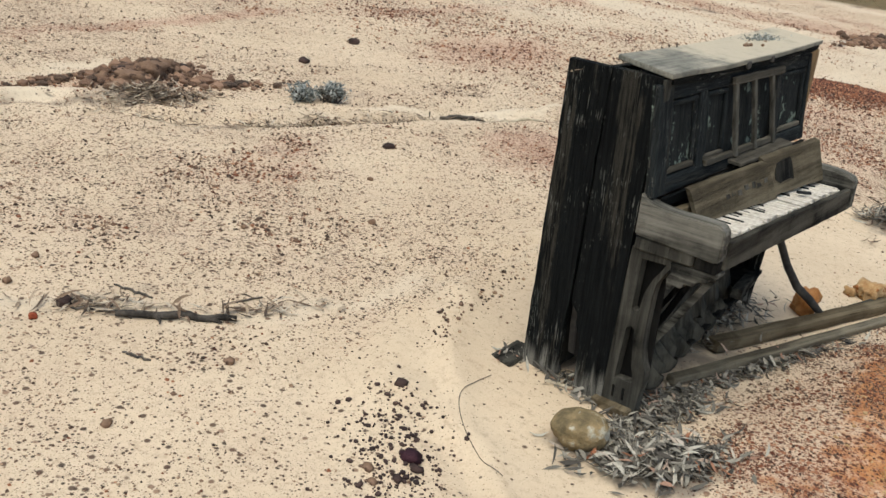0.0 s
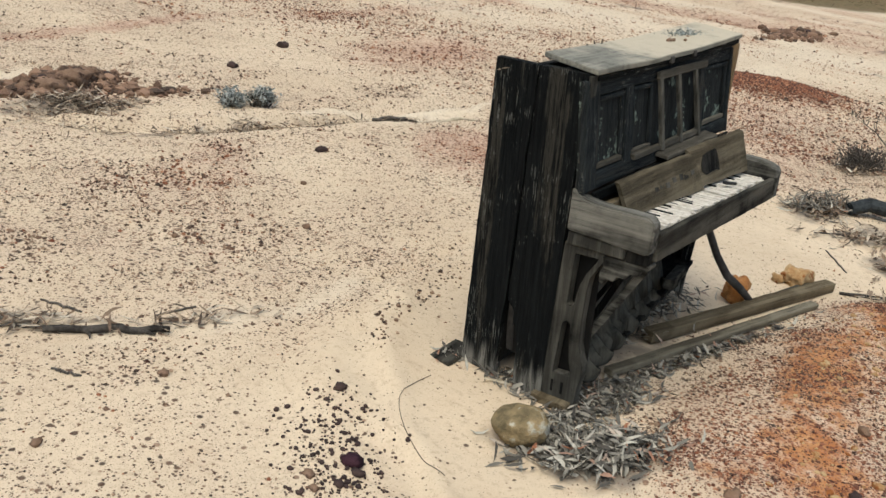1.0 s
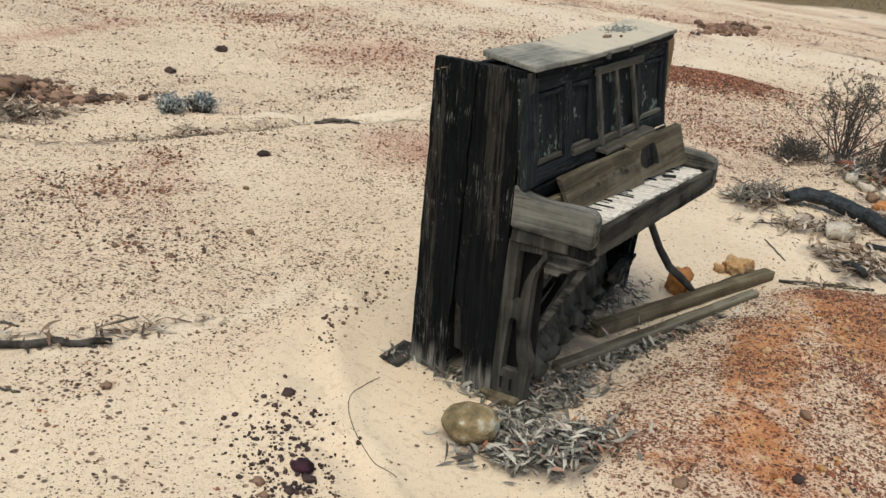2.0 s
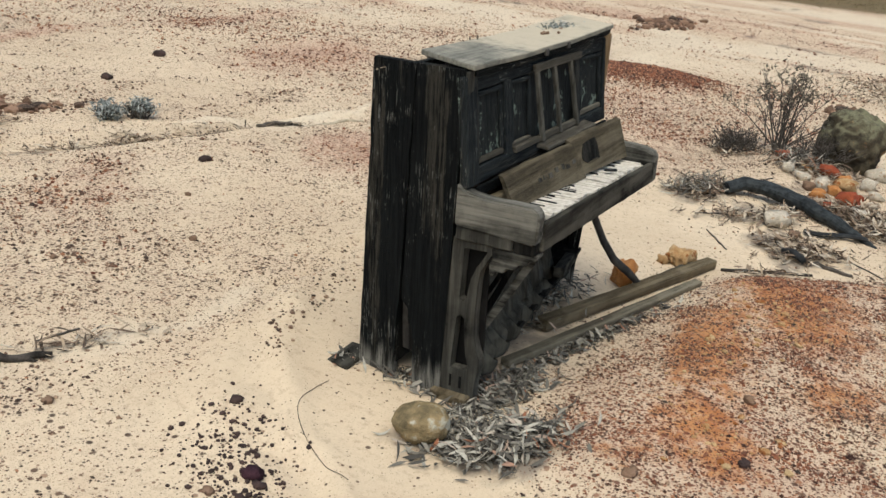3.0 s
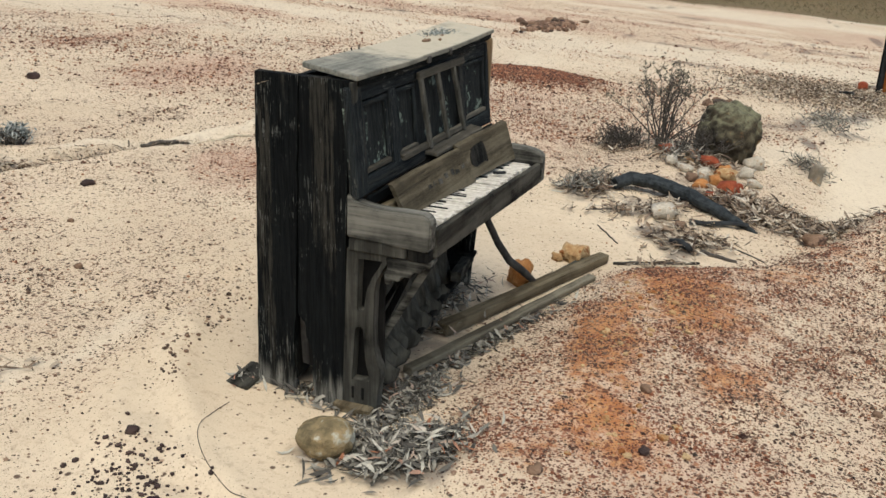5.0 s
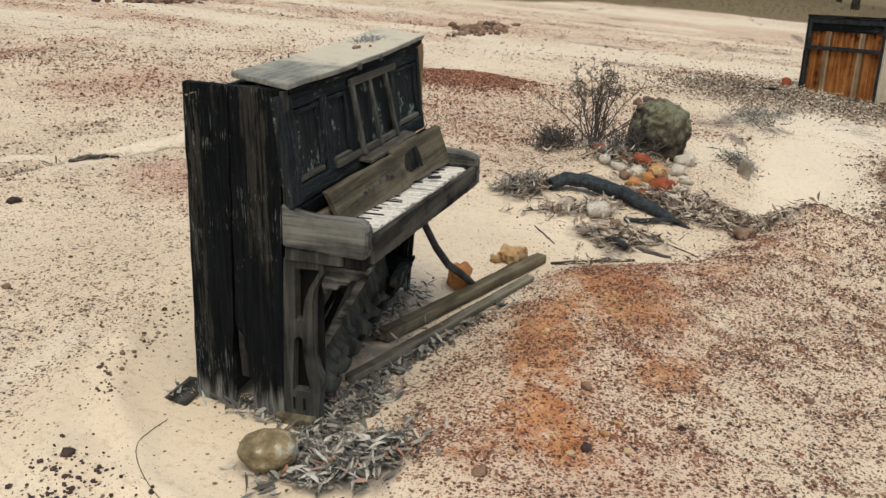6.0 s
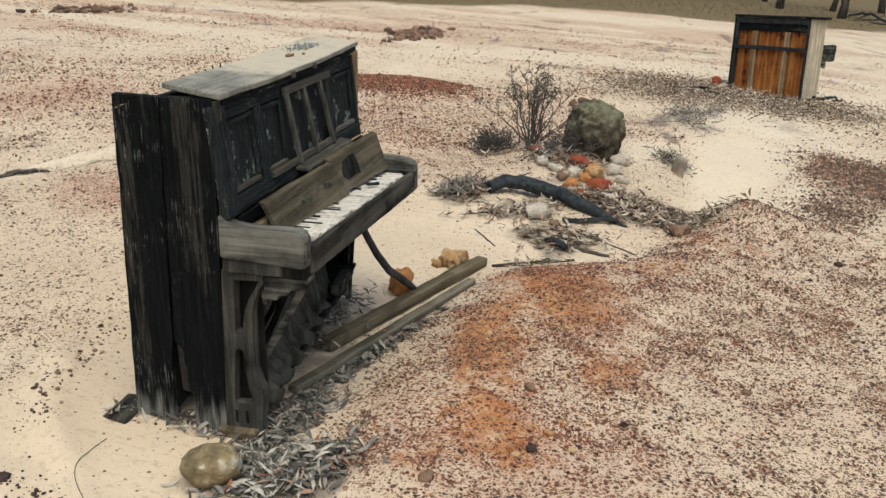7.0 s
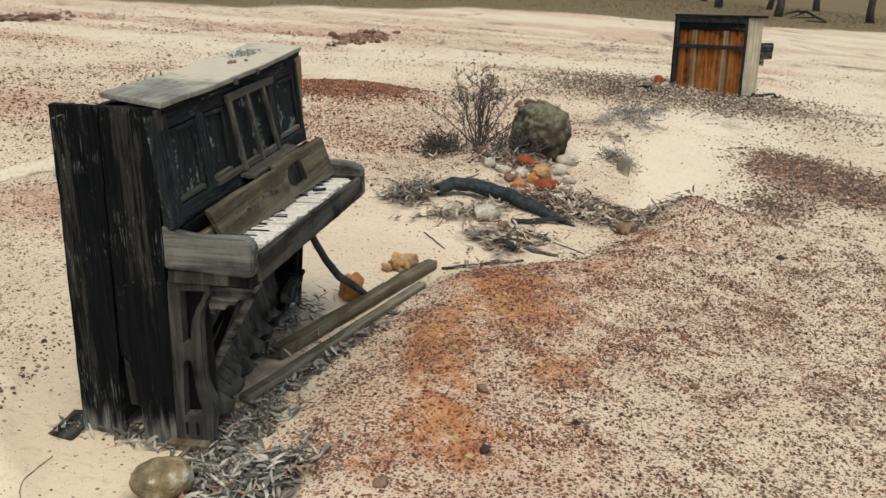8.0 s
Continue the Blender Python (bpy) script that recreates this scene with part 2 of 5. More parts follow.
def leaf_material(name, stops):
    m = Mat(name, 0.8, 0.3)
    c = m.ramp(m.island(), stops)
    return m.done(m.mix(m.step(m.noise(60, 3), 0.4, 0.75, 0.0, 0.35), c, (0.10, 0.085, 0.07)))


LID = lid_material()
PANEL = panel_material()
DRY_LEAF = leaf_material("dry_gum_leaf", ((0.0, (0.05, 0.046, 0.04)), (0.38, (0.12, 0.112, 0.095)), (0.66, (0.27, 0.255, 0.215)), (0.90, (0.50, 0.48, 0.41)), (1.0, (0.30, 0.12, 0.06))))
DARK_LEAF = leaf_material("dull_bush_leaf", ((0.0, (0.05, 0.045, 0.035)), (0.5, (0.12, 0.11, 0.085)), (1.0, (0.22, 0.19, 0.14))))
GREEN_LEAF = leaf_material("olive_leaf", ((0.0, (0.035, 0.05, 0.022)), (1.0, (0.10, 0.12, 0.06))))
BLUE_LEAF = leaf_material("blue_grey_leaf", ((0.0, (0.08, 0.10, 0.10)), (0.5, (0.27, 0.30, 0.29)), (1.0, (0.50, 0.52, 0.49))))
BROWN_LITTER = leaf_material("brown_litter", ((0.0, (0.05, 0.037, 0.028)), (0.3, (0.18, 0.12, 0.08)), (0.6, (0.38, 0.30, 0.215)), (1.0, (0.58, 0.52, 0.42))))
GRAVEL = gravel_material("ironstone_gravel", ((0.0, (0.026, 0.020, 0.019)), (0.4, (0.080, 0.050, 0.038)), (0.75, (0.19, 0.115, 0.08)), (1.0, (0.40, 0.28, 0.19))))
RED_GRAVEL = gravel_material("red_gravel", ((0.0, (0.028, 0.014, 0.012)), (0.35, (0.105, 0.036, 0.024)), (0.75, (0.24, 0.088, 0.046)), (1.0, (0.46, 0.24, 0.14))))
ORANGE_STONE = stone_material("orange_stone", (0.38, 0.15, 0.045), (0.55, 0.28, 0.11), (0.62, 0.50, 0.36), 0.62, 9)
OCHRE_STONE = stone_material("ochre_stone", (0.36, 0.20, 0.085), (0.54, 0.40, 0.22), (0.30, 0.11, 0.035), 0.52, 11)
WHITE_STONE = stone_material("white_quartz", (0.42, 0.37, 0.29), (0.66, 0.60, 0.50), (0.38, 0.25, 0.15), 0.56, 14)
RED_STONE = stone_material("red_ironstone", (0.20, 0.042, 0.022), (0.36, 0.095, 0.042), (0.14, 0.045, 0.03), 0.6)
PURPLE_STONE = stone_material("purple_ironstone", (0.018, 0.008, 0.014), (0.062, 0.026, 0.036), None)
DARK_STONE = stone_material("dark_ironstone", (0.03, 0.022, 0.022), (0.09, 0.058, 0.05), None)
BROWN_STONE = stone_material("brown_stone", (0.16, 0.10, 0.065), (0.30, 0.20, 0.14), (0.08, 0.05, 0.04), 0.55)
GREY_STONE = stone_material("grey_stone", (0.16, 0.14, 0.11), (0.34, 0.30, 0.24), (0.38, 0.28, 0.17), 0.55, 8)
LICHEN_STONE = stone_material("lichen_stone", (0.11, 0.092, 0.054), (0.36, 0.27, 0.145), (0.48, 0.46, 0.37), 0.53, 9)
MOSS_BOULDER = stone_material("mossy_boulder", (0.020, 0.018, 0.014), (0.11, 0.092, 0.062), (0.22, 0.13, 0.06), 0.60, 7.5, (0.175, 0.172, 0.108))


# ---- mesh helpers ----
def finish(name, bm, material, parent=None, label="", smooth=False):
    me = bpy.data.meshes.new(name)
    bmesh.ops.recalc_face_normals(bm, faces=bm.faces)
    bm.to_mesh(me)
    bm.free()
    me.materials.append(material)
    if smooth:
        me.shade_smooth()
    ob = new(name, me)
    ob.parent = parent
    if label:
        tagged(ob, label)
    return ob


def part(name, bm, material, parent, label="", smooth=False):
    return finish(name, bm, material, parent, label, smooth)


def thing(name, label, category, m=None, group=""):
    ob = new(name)
    ob.empty_display_size = 0.1
    if m is not None:
        ob.matrix_world = m
    return tagged(ob, label, category, group)


def wobble(p, k, f, seed=0.0):
    return noise.noise_vector(Vector((p[0] * f + seed, p[1] * f - seed, p[2] * f + 2 * seed))) * k


def box(x0, x1, y0, y1, z0, z1, cuts=(1, 1, 1), rough=0.0, bevel=0.003, shape=None, freq=9.0, seed=0.0):
    """A timber: a box cut into cells, its edges eased and its faces worn; shape moves each point."""
    bm = bmesh.new()
    bmesh.ops.create_cube(bm, size=1.0)
    if bevel:
        s = Vector((x1 - x0, y1 - y0, z1 - z0))
        for v in bm.verts:
            v.co = Vector((v.co.x * s.x, v.co.y * s.y, v.co.z * s.z))
        bmesh.ops.bevel(bm, geom=bm.edges[:], offset=min(bevel, min(s) * 0.3), segments=1, affect="EDGES")
        for v in bm.verts:
            v.co = Vector((v.co.x / s.x, v.co.y / s.y, v.co.z / s.z))
    for ax in range(3):
        for i in range(1, cuts[ax]):
            at = [0.0, 0.0, 0.0]
            at[ax] = -0.5 + i / cuts[ax]
            no = [0.0, 0.0, 0.0]
            no[ax] = 1.0
            bmesh.ops.bisect_plane(bm, geom=bm.verts[:] + bm.edges[:] + bm.faces[:], plane_co=at, plane_no=no)
    for v in bm.verts:
        p = Vector((x0 + (v.co.x + 0.5) * (x1 - x0), y0 + (v.co.y + 0.5) * (y1 - y0), z0 + (v.co.z + 0.5) * (z1 - z0)))
        if shape:
            p = Vector(shape(p))
        v.co = p + wobble(p, rough, freq, seed) if rough else p
    return bm


def slab(outline, x0, x1, rough=0.0, seed=0.0):
    """A board cut to an outline in y and z, from x0 to x1."""
    bm = bmesh.new()
    a = [bm.verts.new((x0, y, z)) for y, z in outline]
    b = [bm.verts.new((x1, y, z)) for y, z in outline]
    n = len(outline)
    bm.faces.new(a)
    bm.faces.new(b[::-1])
    for i in range(n):
        bm.faces.new((a[i], b[i], b[(i + 1) % n], a[(i + 1) % n]))
    for v in bm.verts:
        v.co += wobble(v.co, rough, 11.0, seed)
    return bm


def edge_line(p, q, n, rough, seed=0.0):
    """A ragged line in y and z from p to q, without q."""
    out = []
    for i in range(n):
        t = i / n
        y, z = p[0] + (q[0] - p[0]) * t, p[1] + (q[1] - p[1]) * t
        k = rough if i else 0.0
        out.append((y + k * noise.noise((z * 17 + seed, seed, 0.3)) + 0.5 * k * noise.noise((z * 53 + seed, 2.0, seed)), z))
    return out


def sweep(bm, pts, radii, sides=6, flat=1.0, up=(0, 0, 1)):
    """A tapered rod along points; flat squeezes it along the second axis."""
    pts = [Vector(p) for p in pts]
    rings = []
    for i, p in enumerate(pts):
        d = (pts[min(i + 1, len(pts) - 1)] - pts[max(i - 1, 0)]).normalized()
        a = d.cross(Vector(up))
        if a.length < 1e-3:
            a = d.cross(Vector((1, 0, 0)))
        a.normalize()
        b = d.cross(a)
        r = radii[i] if isinstance(radii, (list, tuple)) else radii
        rings.append([bm.verts.new(p + a * (r * math.cos(2 * math.pi * k / sides)) + b * (r * flat * math.sin(2 * math.pi * k / sides))) for k in range(sides)])
    for r0, r1 in zip(rings, rings[1:]):
        for k in range(sides):
            bm.faces.new((r0[k], r0[(k + 1) % sides], r1[(k + 1) % sides], r1[k]))
    if sides > 2:
        bm.faces.new(rings[0][::-1])
        bm.faces.new(rings[-1])
    return bm


def bent(p, q, n, sag, rng, lift=0.0):
    """Points of a crooked twig from p to q."""
    p, q = Vector(p), Vector(q)
    out = []
    for i in range(n + 1):
        t = i / n
        o = Vector((rng.uniform(-1, 1), rng.uniform(-1, 1), rng.uniform(-0.5, 0.5))) * sag * (0 < i < n)
        out.append(p.lerp(q, t) + o + Vector((0, 0, lift * math.sin(math.pi * t))))
    return out


def rock_mesh(size, seed, detail=2, lumps=0.22, boxy=0.35):
    bm = bmesh.new()
    bmesh.ops.create_icosphere(bm, subdivisions=detail, radius=1.0)
    s = Vector((seed * 3.7, -seed * 1.9, seed * 2.3))
    for v in bm.verts:
        p = v.co.copy()
        m = max(abs(p.x), abs(p.y), abs(p.z))
        p = p.lerp(p / m, boxy)
        k = 1 + lumps * noise.noise(p * 1.1 + s) + lumps * 0.6 * noise.noise(p * 2.7 + s) + lumps * 0.35 * noise.noise(p * 6.0 + s) + (lumps * 0.2 * noise.noise(p * 14.0 + s) if detail > 2 else 0)
        v.co = Vector((p.x * size[0] * k, p.y * size[1] * k, p.z * size[2] * k))
    return bm


def rock(name, at, size, material, label, category="rock", seed=1.0, turn=0.0, sink=0.25, detail=2, lumps=0.22, boxy=0.3, group=""):
    bm = rock_mesh(size, seed, detail, lumps, boxy)
    ob = finish(name, bm, material, None, "", True)
    ob.matrix_world = pose(at[0], at[1], relief(at[0], at[1]) + size[2] * (1 - 2 * sink) + (at[2] if len(at) > 2 else 0), 0, 0, turn)
    return tagged(ob, label, category, group)


# ---- the lie of the land ----
def lattice(ix, iy, seed):
    h = (ix.astype(np.int64) * 374761393 + iy.astype(np.int64) * 668265263 + seed * 982451653) & 0x7FFFFFFF
    h = ((h ^ (h >> 13)) * 1274126177) & 0x7FFFFFFF
    return ((h ^ (h >> 16)) & 0xFFFF) / 65535.0


def drift(x, y, f, seed=0, octaves=3):
    """Smooth noise from 0 to 1 over the plan."""
    tot, amp, norm = 0.0, 1.0, 0.0
    for o in range(octaves):
        u, v = x * f, y * f
        iu, iv = np.floor(u), np.floor(v)
        fu, fv = u - iu, v - iv
        fu, fv = fu * fu * (3 - 2 * fu), fv * fv * (3 - 2 * fv)
        a, b = lattice(iu, iv, seed + o), lattice(iu + 1, iv, seed + o)
        c, d = lattice(iu, iv + 1, seed + o), lattice(iu + 1, iv + 1, seed + o)
        tot = tot + amp * ((a * (1 - fu) + b * fu) * (1 - fv) + (c * (1 - fu) + d * fu) * fv)
        norm, amp, f = norm + amp, amp * 0.5, f * 2.03
    return tot / norm


def blob(x, y, rows):
    """The strongest of soft ellipses (x, y, half length, half width, turn in degrees, weight)."""
    out = np.zeros_like(x)
    for cx, cy, a, b, turn, w in rows:
        c, s = math.cos(radians(turn)), math.sin(radians(turn))
        u, v = ((x - cx) * c + (y - cy) * s) / a, (-(x - cx) * s + (y - cy) * c) / b
        out = np.maximum(out, w * np.exp(-((u * u + v * v) ** 1.4)))
    return out


def inside(x, y, poly, soft):
    """1 well inside a closed outline, 0 well outside."""
    d2, odd = np.full(x.shape, 1e9), np.zeros(x.shape, bool)
    for (ax, ay), (bx, by) in zip(poly, poly[1:] + poly[:1]):
        ex, ey = bx - ax, by - ay
        t = np.clip(((x - ax) * ex + (y - ay) * ey) / (ex * ex + ey * ey), 0, 1)
        d2 = np.minimum(d2, (x - ax - t * ex) ** 2 + (y - ay - t * ey) ** 2)
        with np.errstate(divide="ignore", invalid="ignore"):
            odd ^= ((ay > y) != (by > y)) & (x < ex * (y - ay) / (by - ay if by != ay else 1e-9) + ax)
    d = np.where(odd, 1, -1) * np.sqrt(d2)
    t = np.clip(d / soft * 0.5 + 0.5, 0, 1)
    return t * t * (3 - 2 * t)


MOUND = [(-0.75, -0.95), (-0.30, -0.50), (0.16, -0.38), (0.60, -0.38), (1.15, -0.46), (1.75, -0.62), (2.15, -0.74), (2.50, -1.10), (2.65, -1.38), (3.05, -1.68), (3.80, -1.92), (4.42, -2.16),
         (4.36, -2.5), (4.35, -3.1), (4.3, -3.9), (4.4, -5.5), (-1.5, -5.5), (-1.5, -1.5)]
WASH = [(4.0, -1.60), (3.85, -1.86), (4.48, -2.12), (4.50, -2.5), (5.29, -2.71), (5.79, -2.57), (6.98, -3.05), (8.17, -3.08), (8.9, -2.5), (8.37, -2.2), (6.98, -1.92), (5.17, -1.78), (4.49, -1.65)]
TRACK = [(1.16, 1.11), (0.59, 1.04), (0.21, 0.98), (-0.15, 0.83), (-0.38, 0.66), (-0.58, 0.41), (-0.77, 0.21), (-0.89, 0.08)]
RILL = [(-0.26, 4.18), (0.34, 4.05), (0.71, 3.65), (1.27, 3.45), (1.87, 3.39), (2.40, 3.22), (2.74, 3.12), (3.03, 2.90), (3.75, 2.75), (4.6, 2.7)]
STRAND = [(-1.6, 2.2), (-1.30, 1.92), (-1.15, 1.70), (-0.97, 1.52), (-0.70, 1.34), (-0.35, 1.20), (0.1, 1.12)]
LEDGE = [(-0.6, 4.62), (-0.09, 4.50), (0.29, 4.38), (0.6, 4.24), (0.85, 4.24)]
APRON = [(1.35, 1.15), (0.45, 1.02), (-0.05, 1.02), (-0.42, 0.84), (-0.85, 0.76), (-1.0, 0.35), (-0.95, -0.15), (-0.7, -0.6), (-0.3, -0.45), (0.1, -0.3), (0.9, -0.25),
         (2.1, -0.62), (2.65, -1.3), (3.5, -1.75), (3.8, -1.3), (4.3, -0.3), (4.0, 0.3), (2.8, 0.45), (1.9, 0.8)]
RED = [(5.6, 4.6, 1.6, 0.75, 10, 0.8), (0.7, 2.73, 0.8, 0.4, 35, 0.45), (2.75, 2.15, 0.7, 0.4, 20, 0.8), (2.9, 6.6, 2.6, 0.22, 12, 0.8), (8.3, 1.55, 0.32, 1.0, 8, 1.0), (7.3, 1.4, 1.2, 0.9, 0, 0.5),
       (5.4, 0.75, 1.6, 0.7, 10, 0.45), (7.5, 6.9, 3.0, 0.3, 5, 0.6), (0.9, 4.55, 0.75, 0.4, 15, 0.75), (16.5, 3.6, 1.5, 0.5, 0, 0.7), (20, 5.4, 4, 0.8, 10, 0.5)]
ORANGE = [(1.70, -1.10, 0.60, 0.36, 20, 1.0), (1.0, -0.85, 0.75, 0.26, 10, 0.95), (0.23, -0.96, 0.36, 0.22, 30, 0.9), (0.8, -1.38, 0.30, 0.18, 0, 0.8), (2.6, -1.5, 0.5, 0.25, -40, 0.6), (3.2, -2.0, 0.7, 0.3, 30, 0.55), (0.0, -0.75, 0.2, 0.1, 0, 0.6)]
GREY = [(9.0, -1.65, 1.1, 0.16, -20, 1.1), (10.2, -2.4, 0.9, 0.22, -15, 1.1), (7.6, -1.75, 0.6, 0.14, 10, 1.1), (8.6, -2.15, 0.5, 0.10, -30, 1.0), (10.6, -3.3, 0.8, 0.15, 10, 0.9), (-0.22, -0.31, 0.26, 0.17, -48, 1.3), (4.0, -0.12, 0.45, 0.28, -20, 0.8), (5.75, -0.05, 0.45, 0.25, 10, 1.0), (5.6, -0.9, 0.7, 0.45, -20, 0.75), (3.2, -0.85, 0.45, 0.30, 20, 1.0), (2.9, -0.92, 0.25, 0.22, 0, 1.0), (3.75, -0.55, 0.35, 0.25, -40, 0.9), (4.15, -1.5, 0.35, 0.6, -20, 0.95), (4.9, -1.0, 0.8, 0.4, -10, 0.7),
        (12.4, -2.2, 1.3, 1.5, 0, 0.85), (11.3, -3.9, 1.0, 1.4, 0, 0.7), (6.3, -3.9, 1.3, 0.9, 0, 0.75), (9.4, -1.9, 1.0, 0.5, 0, 0.65), (9.6, -3.2, 1.4, 0.35, 10, 0.6), (7.9, -2.1, 0.6, 0.25, 0, 0.55), (-0.18, -0.32, 0.40, 0.2, -45, 0.95), (0.2, -0.12, 0.4, 0.14, -15, 0.9), (0.75, 0.0, 0.75, 0.2, 0, 0.8),
        (0.8, 4.3, 0.5, 0.3, 0, 0.7), (2.1, 3.75, 0.6, 0.2, 0, 0.5), (-1.1, 1.75, 0.35, 0.12, 0, 0.5), (7.0, -1.9, 0.5, 0.3, 0, 0.6)]
PALE = [(6.0, -2.4, 1.9, 0.8, 12, 1.0), (9.0, -2.9, 2.4, 1.2, 0, 0.95), (3.2, 3.0, 0.6, 0.14, 10, 1.0), (9.5, 2.2, 3.0, 0.35, 5, 0.8), (0.9, 5.2, 0.6, 0.12, 10, 0.9), (13.5, -6.0, 6, 1.2, -10, 0.8), (6.6, -1.5, 0.9, 0.3, 0, 0.8)]


def along(x, y, pts, width):
    """1 on a line over the plan, falling off to its sides."""
    d2 = np.full(x.shape, 1e9)
    for (ax, ay), (bx, by) in zip(pts, pts[1:]):
        ex, ey = bx - ax, by - ay
        t = np.clip(((x - ax) * ex + (y - ay) * ey) / (ex * ex + ey * ey), 0, 1)
        d2 = np.minimum(d2, (x - ax - t * ex) ** 2 + (y - ay - t * ey) ** 2)
    return np.exp(-d2 / (width * width))


def relief_field(x, y):
    far = np.clip((np.hypot(x, y) - 7) / 12, 0, 1)
    z = (drift(x, y, 0.9, 3) - 0.5) * 0.05 + (drift(x, y, 5.0, 7, 2) - 0.5) * 0.014 + far * (drift(x, y, 0.11, 11) - 0.5) * 0.12
    z = z + (0.085 + 0.05 * drift(x, y, 1.8, 13)) * inside(x, y, MOUND, 0.22) + 0.03 * blob(x, y, [(1.6, -1.1, 1.0, 0.5, 0, 1.0)])
    z = z + 0.08 * blob(x, y, [(3.95, -2.2, 0.45, 0.3, 30, 1.0)]) - 0.12 * blob(x, y, [(5.5, -2.4, 1.1, 0.7, 10, 1.0)])
    z = z + 0.20 * blob(x, y, [(8.6, 1.5, 0.55, 1.3, 8, 1.0)]) + 0.10 * blob(x, y, [(1.05, 4.65, 0.5, 0.25, 15, 1.0), (5.6, 4.6, 2.0, 0.8, 10, 0.6)])
    z = z + 0.05 * blob(x, y, [(-0.15, 0.75, 0.6, 0.25, 30, 1.0), (5.7, -0.6, 0.7, 0.5, 0, 1.0)]) - 0.04 * blob(x, y, [(1.0, 5.15, 1.2, 0.15, 8, 1.0), (2.6, 3.2, 1.3, 0.12, -10, 1.0)])
    z = z - 0.025 * blob(x, y, [(-0.35, 0.95, 0.8, 0.12, 28, 1.0)])
    wx, wy = x + (drift(x, y, 3.0, 23) - 0.5) * 0.3, y + (drift(x, y, 3.0, 33) - 0.5) * 0.3
    z = z - 0.024 * along(wx, wy, TRACK, 0.06) + 0.022 * along(wx, wy, [(a + 0.06, b - 0.10) for a, b in TRACK], 0.05)
    z = z - 0.05 * along(wx, wy, RILL, 0.07) + 0.03 * along(wx, wy, [(a + 0.04, b + 0.14) for a, b in RILL], 0.09)
    z = z + 0.05 * along(wx, wy, LEDGE, 0.10) - 0.05 * along(wx, wy, [(a - 0.04, b - 0.16) for a, b in LEDGE], 0.08)
    z = z - 0.07 * inside(wx, wy, WASH, 0.25) + 0.06 * blob(x, y, [(4.15, -2.3, 0.5, 0.35, 30, 1.0)])
    near = np.exp(-(((x - 0.8) / 1.3) ** 2 + ((y - 0.15) / 0.75) ** 2) ** 2)
    return z * (1 - 0.85 * near)


def relief(x, y):
    return float(relief_field(np.array([float(x)]), np.array([float(y)]))[0])


def spread(lo, hi, cell, reach):
    mid = np.arange(lo, hi + cell * 0.5, cell)
    out, step, p = [], cell, 0.0
    while p < reach:
        step *= 1.065
        p += step
        out.append(p)
    out = np.array(out)
    return np.concatenate([lo - out[::-1], mid, mid[-1] + out])


def beds(x, y):
    """Where coarser gravel gathers."""
    return blob(x, y, [(6.4, -3.75, 1.6, 0.75, 15, 1.0), (5.0, -3.0, 0.5, 0.35, 0, 0.7), (1.0, 4.75, 0.7, 0.3, 12, 0.9), (-0.45, 2.35, 0.8, 0.30, -35, 1.0), (0.75, 2.85, 0.8, 0.28, 10, 1.0), (0.1, 1.95, 0.5, 0.25, 20, 0.7),
                       (8.35, 1.55, 0.40, 1.2, 8, 1.0), (2.3, 4.3, 0.6, 0.2, 15, 0.8), (3.6, 3.6, 0.6, 0.2, -15, 0.8), (-1.0, 1.15, 0.3, 0.12, 30, 0.6)])


